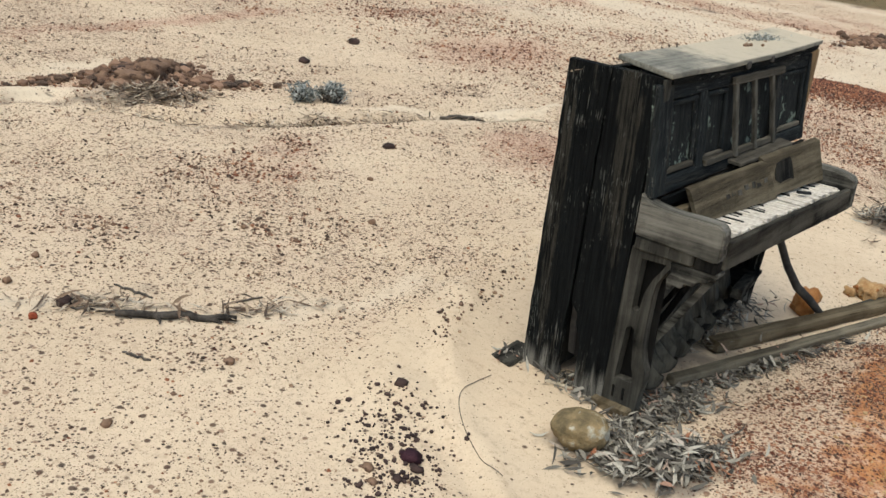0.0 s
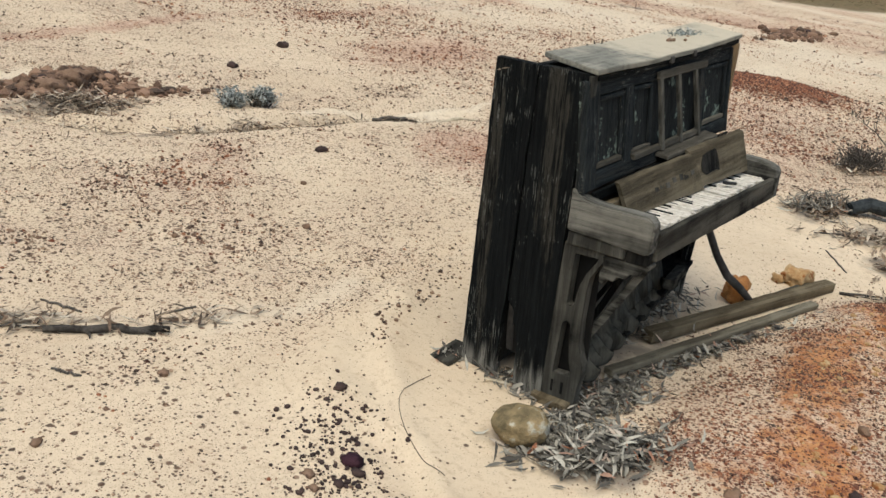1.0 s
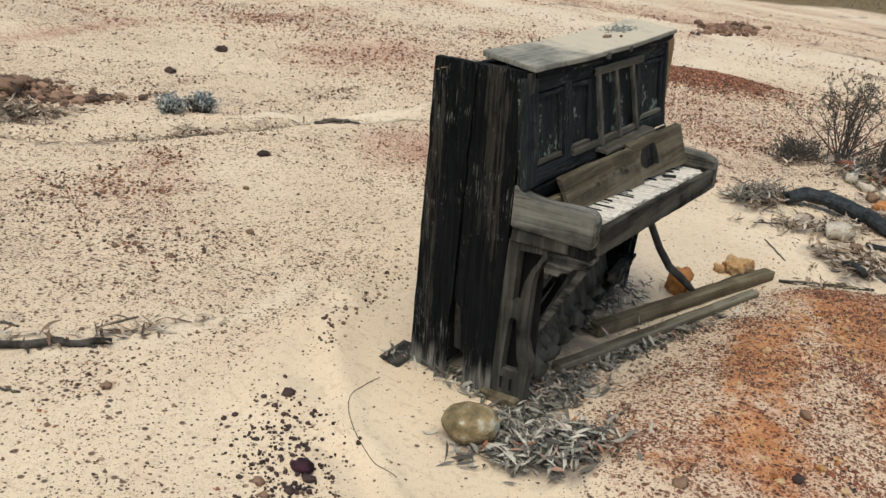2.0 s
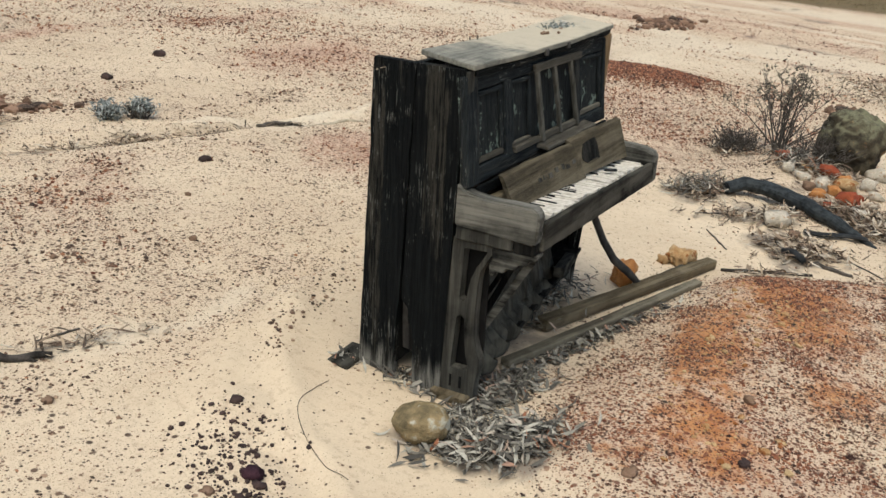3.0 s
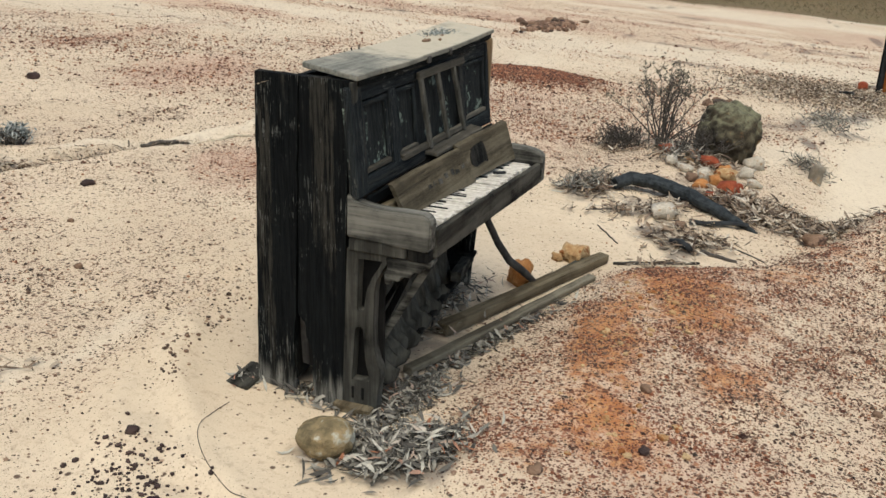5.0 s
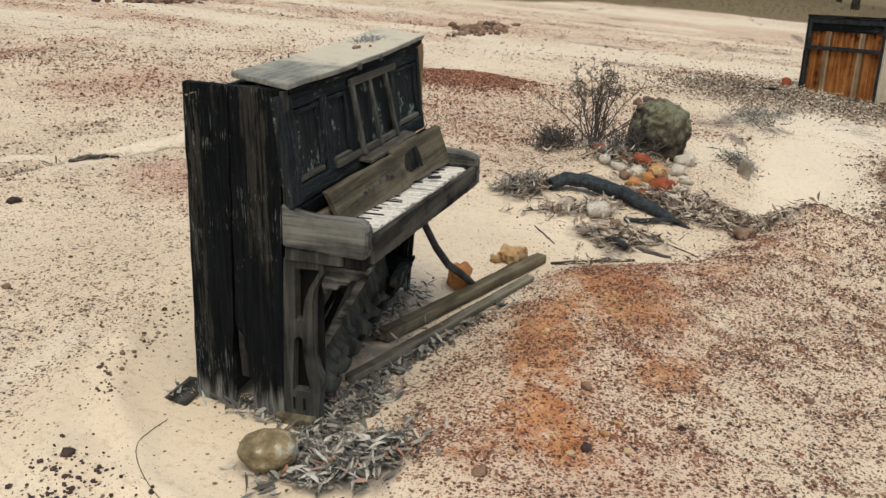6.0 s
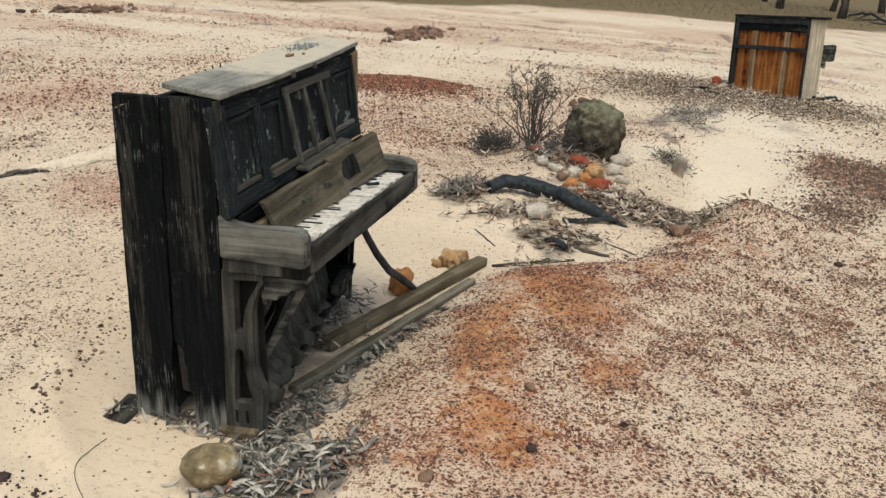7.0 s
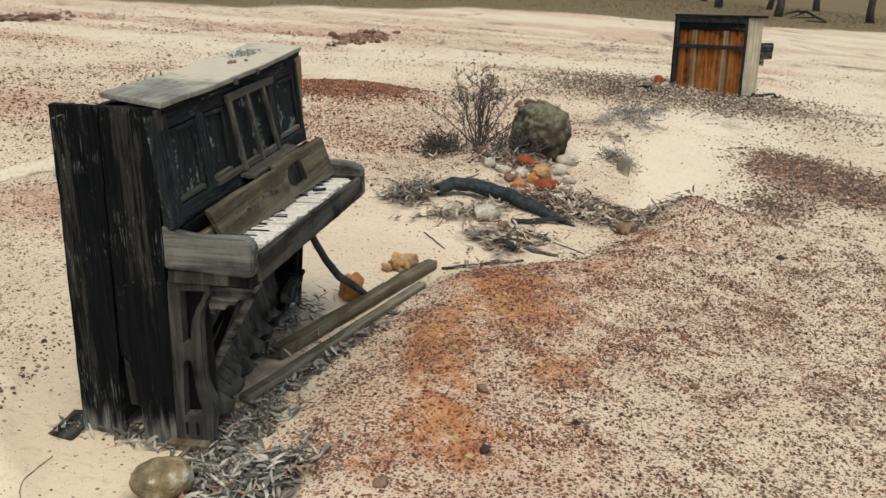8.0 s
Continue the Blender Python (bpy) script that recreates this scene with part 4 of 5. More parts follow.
    stain = wood_material("stained_fall_board", (0.098, 0.083, 0.057), (0.17, 0.146, 0.102), (0.036, 0.030, 0.021), 0, 0.02)
    board = part("fall_board", box(0.52, 1, -0.011, 0.013, 0, 1, (14, 1, 4), 0.004, 0.0, fall, 9), stain, piano, "brown weathered fall board with a burnt patch")
    lap = lambda p: fall(p) + Vector((0.0, -0.016, -0.012))
    part("split_leaf", box(0.0, 0.56, -0.010, 0.011, 0.02, 1, (14, 1, 4), 0.004, 0.0, lambda p: lap(Vector((p[0] - 0.035 * p[2] * (p[0] > 0.5), p[1], p[2]))), 9), stain, board, "split front leaf of the fall board")
    bm = bmesh.new()
    turn = [(math.cos(k * math.pi / 14), math.sin(k * math.pi / 14)) for k in range(28)]
    rim = [bm.verts.new(fall(Vector((0.665 + (0.075 + 0.035 * noise.noise((c * 1.4, s * 1.4, 1.0))) * square(c), -0.0145, 0.56 + (0.30 + 0.12 * noise.noise((c * 1.6, s * 1.6, 4.0))) * square(s))))) for c, s in turn]
    bm.faces.new(rim)
    back = bmesh.ops.extrude_face_region(bm, geom=bm.faces[:])
    for v in back["geom"]:
        if isinstance(v, bmesh.types.BMVert):
            v.co += Vector((0, 0.004, 0.0012))
    part("burn_mark", bm, SOOT, board, "black burnt patch")
    for u0, u1, v0, v1 in ((0.20, 0.225, 0.40, 0.56), (0.24, 0.262, 0.44, 0.62), (0.275, 0.305, 0.40, 0.60), (0.33, 0.36, 0.48, 0.66), (0.385, 0.41, 0.46, 0.68), (0.42, 0.45, 0.44, 0.60), (0.47, 0.50, 0.50, 0.66)):
        part("worn_lettering", box(u0, u1, -0.0125, -0.0108, v0 + 0.03, v1 - 0.02, (3, 1, 3), 0.004, 0.0, lap, 40), GREY_Z, board)
    part("hinge_rail", box(0.055, 1.42, -0.115, -0.085, 0.770, 0.800, (12, 1, 1), 0.004, 0.003, keyfall), BROWN_X, piano)
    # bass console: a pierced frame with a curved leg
    # added panel: its black stands for the shaded interior seen through the holes
    part("hole_shade_panel", box(0.046, 0.056, -0.125, 0.20, 0.10, 0.60, (1, 3, 4), 0.002, 0.0), HOLE_SHADE, piano)
    rim = [(0.000, 0.645), (-0.158, 0.640), (-0.156, 0.604), (-0.136, 0.570), (-0.115, 0.530), (-0.108, 0.480), (-0.107, 0.440), (-0.104, 0.340), (-0.108, 0.255), (-0.120, 0.212), (-0.135, 0.176), (-0.137, 0.140), (-0.124, 0.08), (-0.118, -0.02), (0.034, -0.02), (0.028, 0.06)]
    upper = [(-0.046, 0.610), (-0.140, 0.614), (-0.128, 0.590), (-0.100, 0.545), (-0.080, 0.495), (-0.072, 0.450), (-0.068, 0.415), (-0.058, 0.402), (-0.046, 0.400), (-0.038, 0.408)]
    lower = [(-0.030, 0.325), (-0.040, 0.338), (-0.052, 0.340), (-0.064, 0.330), (-0.066, 0.29), (-0.070, 0.24), (-0.078, 0.180), (-0.092, 0.132), (-0.088, 0.118), (-0.016, 0.112)]
    leg = part("leg_frame", pierced(rim, [upper, lower], -0.010, 0.036), GREY_Z, piano, "grey pierced wooden leg frame with a curved front")
    # foot slots are not cut: thin dark plates paint the shade inside them
    for y in (-0.020, -0.062):
        part("slot_shade", box(-0.0125, -0.008, y - 0.006, y + 0.004, 0.035, 0.085, (1, 1, 2), 0.001, 0.001), SOOT, leg)
    # what is left of the lower front: fallen braces, levers and curled plies
    def beam(name, p, q, w, t, mat, label="", sag=0.003):
        d = Vector(q) - Vector(p)
        bm = box(0, d.length, -w / 2, w / 2, -t / 2, t / 2, (max(2, int(d.length / 0.08)), 1, 1), sag, 0.003, None, 9, p[0])
        bm.transform(Matrix.Translation(p) @ d.to_track_quat("X", "Z").to_matrix().to_4x4())
        return part(name, bm, mat, piano, label)
    beam("brace", (0.13, -0.27, 0.58), (0.10, -0.06, 0.20), 0.035, 0.03, GREY_Y)
    beam("brace", (0.22, -0.20, 0.60), (0.16, 0.02, 0.10), 0.03, 0.025, SOOT)
    beam("brace", (0.30, -0.18, 0.62), (0.26, 0.08, 0.12), 0.05, 0.02, SOOT)
    beam("lever", (0.08, 0.05, 0.52), (0.10, -0.04, 0.28), 0.015, 0.012, IRON)
    beam("lever", (0.10, 0.05, 0.50), (0.13, -0.05, 0.25), 0.015, 0.012, IRON)
    for i in range(13):
        x, k = 0.17 + i * 0.075, (0.7 if i % 2 else -0.5) + 0.4 * noise.noise((i * 1.7, 0.3, 0.0))
        top, hem = 0.60 - 0.02 * abs(k), 0.02 + 0.006 * i + 0.02 * abs(k)
        front = -0.075 + 0.006 * i + 0.03 * k
        pts = [(x + 0.10, 0.06, top), (x + 0.085, 0.045 + 0.02 * k, 0.48), (x + 0.06, 0.05, 0.36), (x + 0.03, 0.035 - 0.02 * k, 0.24), (x + 0.005, 0.0, 0.14),
               (x, front + 0.03, hem + 0.045), (x + 0.02, front, hem + 0.012), (x + 0.06, front - 0.012, hem), (x + 0.10, front + 0.01, hem + 0.014)]
        w = 0.050 + 0.010 * k
        bm = sweep(bmesh.new(), pts, [w * 0.8, w, w, w, w, w, w * 0.9, w * 0.7, w * 0.35], 12, 0.15, (0.35, 1, 0.3))
        for v in bm.verts:
            v.co += wobble(v.co, 0.010, 9, i) + wobble(v.co, 0.004, 30, i)
        part("curled_ply", bm, LINING, piano, "dusty grey ply hanging in a curl" if i == 0 else "", True)
    beam("pedal_board", (0.55, 0.02, 0.05), (1.42, 0.05, 0.16), 0.16, 0.02, SOOT)
    beam("bottom_rail", (1.02, -0.06, 0.17), (1.45, 0.02, 0.12), 0.05, 0.05, GREY_X)
    beam("bottom_board", (0.60, 0.14, 0.02), (1.44, 0.14, 0.04), 0.26, 0.02, SOOT)
    beam("treble_post", (1.40, 0.02, 0.0), (1.42, -0.02, 0.62), 0.05, 0.05, CHAR)
    part("treble_leg", sweep(bmesh.new(), [(1.28, -0.08, 0.57), (1.30, -0.09, 0.48), (1.34, -0.11, 0.36), (1.39, -0.15, 0.24), (1.45, -0.20, 0.13), (1.54, -0.25, 0.05), (1.66, -0.30, -0.06)], [0.025, 0.025, 0.023, 0.023, 0.024, 0.024, 0.018], 8, 0.7, (0, 1, 0)), IRON, piano, "dark curved leg fallen outwards", True)
    part("loose_strip", box(1.482, 1.50, -0.03, 0.01, 0.84, 1.24, (1, 1, 8), 0.004, 0.002, lambda p: (p[0] + 0.05 * (p[2] - 0.84), p[1], p[2])), TAN_Z, piano, "split tan strip peeling off the side")
    part("loose_strip", box(1.505, 1.52, -0.01, 0.05, 0.86, 1.235, (1, 1, 8), 0.004, 0.002, lambda p: (p[0] + 0.09 * (p[2] - 0.84), p[1], p[2])), GREY_Z, piano)
    part("skid", box(-0.10, 0.10, 0.395, 0.50, -0.03, 0.035, (2, 2, 1), 0.005, 0.006), GREY_X, piano, "grey wooden skid under the back")
    part("sole_piece", box(-0.045, 0.01, -0.11, 0.05, -0.03, 0.015, (1, 4, 1), 0.003, 0.004), BROWN_X, piano, "brown wooden sole piece")
    return piano


piano = make_piano()


# ---- timber, stones and litter round the piano ----
def lying_plank(name, p, q, width, thick, material, label, lift=(0.0, 0.0), category="plank"):
    a = Vector((p[0], p[1], relief(*p) + thick * 0.35 + lift[0]))
    b = Vector((q[0], q[1], relief(*q) + thick * 0.35 + lift[1]))
    d = b - a
    bm = box(0, d.length, -width / 2, width / 2, -thick / 2, thick / 2, (max(3, int(d.length / 0.07)), 2, 1), 0.004, 0.004, None, 8, p[0])
    ob = finish(name, bm, material)
    ob.matrix_world = Matrix.Translation(a) @ d.to_track_quat("X", "Z").to_matrix().to_4x4()
    return tagged(ob, label, category)


lying_plank("plank", (0.80, -0.078), (2.35, -0.535), 0.068, 0.055, BROWN_X, "brown weathered plank lying in the sand", (0.02, 0.012))
lying_plank("plank", (0.35, -0.095), (1.95, -0.548), 0.050, 0.032, PLANK_X, "narrow grey plank half bedded in leaf litter", (0.018, 0.010))
lying_plank("splint", (-0.06, 0.25), (0.03, 0.02), 0.016, 0.012, PALE_Z, "thin pale splint of wood on the sand")
lying_plank("splint", (1.95, -0.36), (2.30, -0.44), 0.05, 0.03, GREY_X, "short grey offcut beside the plank")

rock("round_stone", (-0.325, -0.072), (0.102, 0.084, 0.076), LICHEN_STONE, "rounded yellow-green stone with lichen on sand", "stone", 6.3, -50, 0.12, 4, 0.14, 0.02)
rock("orange_stone", (1.70, -0.19), (0.09, 0.06, 0.07), ORANGE_STONE, "orange stone lodged under the piano", "stone", 3.4, 10, 0.1, 3, 0.45, 0.5)
rock("ochre_stone", (2.28, -0.37), (0.10, 0.06, 0.055), OCHRE_STONE, "knobbly ochre stone beside the plank", "stone", 4.5, -15, 0.15, 3, 0.6, 0.2)
rock("ochre_stone", (2.20, -0.28), (0.04, 0.03, 0.028), OCHRE_STONE, "small ochre stone on sand", "stone", 5.5, 30, 0.15, 2, 0.5)


def lumps(rng_seed):
    rng = np.random.default_rng(rng_seed)
    # charcoal crumbs on the sand
    x, y = pile(rng, 520, [(-0.82, 0.38, 0.30, 0.20, 40, 1.0), (-1.0, 0.20, 0.18, 0.16, 0, 0.9), (-0.62, 0.53, 0.1, 0.08, 0, 0.4)])
    r = np.clip(np.exp(rng.normal(np.log(0.0040), 0.5, len(x))), 0.0018, 0.0105)
    strew_stones("charcoal_crumbs", x, y, r, DARK_STONE, "black charcoal crumbs scattered on sand", rng, 0.15)
    t = rng.random(150)
    x = np.interp(t, [0, 0.35, 0.7, 1], [1.0, 0.42, 0.0, -0.28]) + rng.normal(0, 0.05, 150)
    y = np.interp(t, [0, 0.35, 0.7, 1], [0.98, 0.86, 0.78, 0.68]) + rng.normal(0, 0.04, 150)
    strew_stones("sand_pebbles", x, y, np.clip(np.exp(rng.normal(np.log(0.0042), 0.5, 150)), 0.002, 0.011), GRAVEL, "dark pebbles along a low sand bank", rng, 0.2)
    # ochre crust broken into lumps on the gravel rise
    x, y = pile(rng, 260, [(1.55, -1.05, 0.5, 0.35, 20, 1.0), (0.25, -0.98, 0.35, 0.2, 30, 1.0), (0.9, -0.85, 0.5, 0.2, 10, 0.6)])
    r = np.clip(np.exp(rng.normal(np.log(0.007), 0.5, len(x))), 0.003, 0.022)
    strew_stones("ochre_lumps", x, y, r, OCHRE_STONE, "crumbling ochre lumps on red gravel", rng, 0.45)


lumps(8)
for at, s, mat, label in (((-0.875, 0.245), 0.036, PURPLE_STONE, "purple-black lump on pale sand"), ((-0.905, 0.195), 0.022, DARK_STONE, "small black lump on pale sand"), ((-1.02, 0.30), 0.020, BROWN_STONE, "crumbling brown clod on pale sand"), ((-1.06, 0.24), 0.016, BROWN_STONE, "crumbling brown clod on pale sand"), ((-0.99, 0.20), 0.018, DARK_STONE, "dark brown clod on pale sand"),
                          ((-0.59, 0.55), 0.022, DARK_STONE, "dark brown lump on pale sand"), ((1.66, 2.69), 0.040, DARK_STONE, "round black stone on gravelly sand"),
                          ((0.52, 1.76), 0.024, BROWN_STONE, "dull brown pebble on sand"), ((4.0, 5.35), 0.06, DARK_STONE, "dark stone on gravelly sand"),
                          ((2.8, 4.79), 0.05, DARK_STONE, "dark stone on gravelly sand"), ((1.05, 2.28), 0.02, BROWN_STONE, "small brown stone on sand"),
                          ((-0.10, 2.05), 0.018, BROWN_STONE, "small brown stone on sand"), ((-1.22, 1.76), 0.034, DARK_STONE, "grey-green stone beside a stick"),
                          ((-1.36, 1.74), 0.02, RED_STONE, "small red stone on sand"), ((-0.98, 1.05), 0.022, BROWN_STONE, "small brown stone on sand"),
                          ((-1.52, 0.98), 0.02, BROWN_STONE, "brown stone on sand"), ((0.10, -1.12), 0.024, DARK_STONE, "purple-black stone in red gravel"),
                          ((3.1, -2.72), 0.03, DARK_STONE, "dark stone in red gravel"), ((0.55, -1.05), 0.026, BROWN_STONE, "brown stone in red gravel"),
                          ((-0.22, -0.80), 0.028, BROWN_STONE, "brown stone in red gravel"), ((0.9, -1.95), 0.022, BROWN_STONE, "brown stone in red gravel"),
                          ((-1.30, 2.05), 0.022, BROWN_STONE, "dark brown clod on gravelly sand"), ((-1.1, 2.2), 0.018, BROWN_STONE, "dark brown clod on gravelly sand")):
    rock("stone", at, (s, s * 0.8, s * 0.65), mat, label, "stone", at[0] * 3 + at[1], at[0] * 90, 0.25, 2, 0.5, 0.35)


def litter():
    rng = np.random.default_rng(12)
    n = 2300
    x, y = pile(rng, n, [(-0.22, -0.31, 0.24, 0.15, -48, 1.0), (0.12, -0.16, 0.28, 0.09, -15, 0.8), (0.75, -0.27, 0.75, 0.05, -16, 0.35), (0.02, 0.14, 0.10, 0.18, 0, 0.25), (-0.03, 0.45, 0.09, 0.07, 0, 0.12)])
    heap = 0.045 * np.exp(-(((x + 0.17) / 0.25) ** 2 + ((y + 0.33) / 0.18) ** 2))
    strew_leaves("leaf_litter", x, y, heap * rng.random(n) * 1.5 + 0.002, rng.uniform(0.045, 0.10, n), rng.uniform(0.007, 0.017, n), DRY_LEAF, "dry silver-grey gum leaves heaped against the piano foot", rng, 0.5)
    n = 420
    x, y = pile(rng, n, [(1.15, 0.02, 0.38, 0.16, -5, 1.0), (0.75, -0.03, 0.25, 0.08, -10, 0.6)])
    strew_leaves("leaf_litter", x, y, 0.02 + 0.03 * rng.random(n), rng.uniform(0.04, 0.09, n), rng.uniform(0.006, 0.013, n), DRY_LEAF, "grey dry leaves blown inside the piano", rng, 0.6)
    n = 6800
    x, y = pile(rng, n, [(4.02, -0.10, 0.32, 0.20, -20, 1.2), (3.15, -0.95, 0.30, 0.30, 0, 0.8), (4.15, -1.5, 0.30, 0.50, -20, 5.0), (5.75, 0.0, 0.32, 0.2, 0, 0.7), (5.55, -0.75, 0.45, 0.35, 0, 0.7), (3.7, -0.6, 0.5, 0.2, -40, 0.5), (2.45, -0.85, 0.3, 0.1, -40, 0.2)])
    strew_leaves("leaf_litter", x, y, 0.003 + 0.05 * rng.random(n) ** 3, rng.uniform(0.05, 0.13, n), rng.uniform(0.008, 0.022, n), BROWN_LITTER, "brown and grey leaf and bark litter round the rocks", rng, 0.5)
    n = 1700
    x, y = pile(rng, n, [(4.02, -0.08, 0.30, 0.16, -20, 1.2), (6.4, -1.75, 0.35, 0.2, 0, 0.6), (5.6, -0.6, 0.4, 0.25, 0, 0.7), (9.3, -2.0, 0.9, 0.35, 0, 0.25)])
    strew_leaves("leaf_litter", x, y, 0.01 + 0.07 * rng.random(n) ** 2, rng.uniform(0.06, 0.15, n), rng.uniform(0.006, 0.014, n), DRY_LEAF, "bleached grey leaf litter beside the burnt log", rng, 0.7)
    n = 15000
    x, y = pile(rng, n, [(12.2, -1.9, 1.7, 1.4, 0, 1.0), (11.7, -3.6, 1.4, 1.5, 0, 1.0), (6.6, -4.0, 1.4, 0.9, 0, 0.08), (10.0, -5.4, 0.9, 1.6, 0, 0.15)])
    strew_leaves("leaf_litter", x, y, 0.003 + 0.06 * rng.random(n) ** 3, rng.uniform(0.025, 0.065, n), rng.uniform(0.012, 0.030, n), BROWN_LITTER, "mixed bark and leaf litter spread over sand", rng, 0.6)
    n = 1300
    x, y = pile(rng, n, [(0.82, 4.15, 0.40, 0.16, -10, 1.6), (0.6, 3.75, 0.3, 0.08, -45, 0.4), (1.5, 3.42, 0.7, 0.06, -8, 0.9), (2.4, 3.2, 0.5, 0.05, -20, 0.6), (2.9, 2.95, 0.3, 0.05, -30, 0.7), (-1.1, 1.65, 0.35, 0.08, -42, 0.5), (-0.6, 1.28, 0.3, 0.06, -25, 0.4)])
    strew_leaves("leaf_litter", x, y, 0.003 + 0.03 * rng.random(n) ** 2, rng.uniform(0.05, 0.13, n), rng.uniform(0.006, 0.014, n), BROWN_LITTER, "thin line of washed-up twigs and leaves", rng, 0.4)


litter()


# ---- rocks, bush and burnt log ----
rock("mossy_boulder", (5.98, -0.98), (0.27, 0.26, 0.275), MOSS_BOULDER, "dark mossy boulder with an undercut foot", "boulder", 4.0, 25, 0.12, 5, 0.20, 0.4)
rock("leaning_stone", (6.0, -1.80), (0.06, 0.04, 0.10), GREY_STONE, "upright sandy grey-brown stone in litter", "stone", 9.0, 40, 0.2, 3, 0.4, 0.5)
for i, (x, y, s, mat, label) in enumerate((
        (5.19, -0.56, 0.10, WHITE_STONE, "white quartz lump among litter"), (5.05, -0.71, 0.09, WHITE_STONE, "pale stone among litter"), (5.40, -0.88, 0.12, RED_STONE, "brick-red stone in a ring of stones"),
        (5.06, -1.04, 0.14, OCHRE_STONE, "yellow ochre stone in a ring of stones"), (4.98, -0.87, 0.10, WHITE_STONE, "pale stone in a ring of stones"), (4.60, -1.10, 0.135, RED_STONE, "deep red stone in a ring of stones"),
        (5.78, -1.24, 0.13, WHITE_STONE, "white stone beside the boulder"), (5.33, -1.20, 0.11, WHITE_STONE, "pale stone in a ring of stones"), (4.22, -1.22, 0.11, WHITE_STONE, "white stone beside the burnt log"),
        (5.00, -1.28, 0.09, WHITE_STONE, "pale stone in a ring of stones"), (4.70, -1.28, 0.07, WHITE_STONE, "pale stone in a ring of stones"), (3.60, -0.72, 0.135, WHITE_STONE, "white quartz rock on sand"),
        (3.42, -0.87, 0.065, BROWN_STONE, "brown stone beside a white rock"), (5.62, -0.46, 0.10, RED_STONE, "dull red stone beside the bush"), (3.62, -1.74, 0.11, BROWN_STONE, "pinkish brown stone at the edge of the gravel"),
        (4.86, -0.98, 0.09, ORANGE_STONE, "orange stone in a ring of stones"), (4.80, -0.78, 0.08, BROWN_STONE, "small brown stone in litter"), (4.66, -0.88, 0.09, ORANGE_STONE, "flat orange stone in litter"), (4.87, -1.17, 0.06, RED_STONE, "small red stone in litter"),
        (5.28, -1.02, 0.09, ORANGE_STONE, "orange stone beside a red one"), (5.34, -0.70, 0.07, OCHRE_STONE, "small ochre stone in litter"), (4.42, -0.98, 0.05, RED_STONE, "small red stone in litter"), (5.72, -0.62, 0.07, BROWN_STONE, "small brown stone in litter"))):
    rock("stone", (x, y), (s * 0.70, s * 0.52, s * 0.44), mat, label, "stone", 11 + i * 1.7, i * 47, 0.15, 2, 0.5, 0.5, "stones round the bush")


def make_log():
    rng = random.Random(3)
    log = thing("burnt_log", "charred black bark strip arching over leaf litter", "log")
    base = [(4.06, -0.28, 0.050), (4.16, -0.38, 0.085), (4.19, -0.52, 0.095), (4.12, -0.70, 0.085), (4.02, -0.86, 0.068), (3.92, -1.00, 0.050), (3.82, -1.14, 0.035), (3.72, -1.29, 0.018), (3.67, -1.38, 0.006)]
    pts = [(x, y, z + relief(x, y)) for x, y, z in base]
    bm = sweep(bmesh.new(), pts, [0.058, 0.070, 0.078, 0.080, 0.074, 0.064, 0.048, 0.028, 0.008], 14, 0.72)
    bmesh.ops.subdivide_edges(bm, edges=[e for e in bm.edges if e.calc_length() > 0.06], cuts=3)
    for v in bm.verts:
        v.co += wobble(v.co, 0.016, 6) + wobble(v.co, 0.007, 26)
    part("trunk", bm, BLUE_COAL, log, smooth=False)
    bm = sweep(bmesh.new(), bent((3.55, -0.92, relief(3.55, -0.92) + 0.03), (3.72, -1.30, relief(3.72, -1.3) + 0.03), 6, 0.02, rng), 0.03, 7, 0.5)
    part("split_piece", bm, COAL, log)
    return log


make_log()


def twig_thing(name, p, q, r, material, label, seed, sag=0.02, lift=0.0, forks=2, category="stick"):
    rng = random.Random(seed)
    ob = thing(name, label, category)
    a, b = (p[0], p[1], relief(*p) + r * 0.8), (q[0], q[1], relief(*q) + r * 0.8)
    pts = bent(a, b, 9, sag, rng, lift)
    pts = [Vector((v.x, v.y, max(v.z, relief(v.x, v.y) + r * 0.5))) for v in pts]
    part("stem", sweep(bmesh.new(), pts, [r * (0.55 + 0.45 * math.sin(0.4 + 2.4 * i / 9)) for i in range(10)], 6, 0.8), material, ob, smooth=True)
    for k in range(forks):
        s = pts[3 + 2 * k]
        d = Vector((rng.uniform(-1, 1), rng.uniform(-1, 1), 0)) * (pts[0] - pts[-1]).length * 0.18
        e = s + d
        e.z = relief(e.x, e.y) + r * 0.6
        part("side_twig", sweep(bmesh.new(), bent(s, e, 4, sag * 0.5, rng), [r * 0.5, r * 0.45, r * 0.4, r * 0.3, r * 0.15], 5), material, ob)
    return ob


twig_thing("dead_stick", (-1.12, 1.57), (-0.76, 1.285), 0.019, BARK, "grey-black dead stick on gravelly sand", 2, 0.014, 0.0, 3)
twig_thing("dead_stick", (-1.22, 1.72), (-1.05, 1.55), 0.008, TWIG, "thin grey twig on sand", 12, 0.01, 0.0, 2)
twig_thing("dead_stick", (2.34, -0.60), (2.68, -1.07), 0.014, BARK, "thin straight grey stick beyond the plank", 4, 0.004, 0.0, 0)
twig_thing("dead_stick", (2.92, -1.05), (2.90, -1.28), 0.016, TWIG, "short brown stick on sand", 5, 0.015, 0.0, 2)
twig_thing("dead_stick", (2.66, 3.06), (3.02, 2.88), 0.022, TWIG, "brown bark strip in a wash line", 6, 0.03, 0.02, 2)
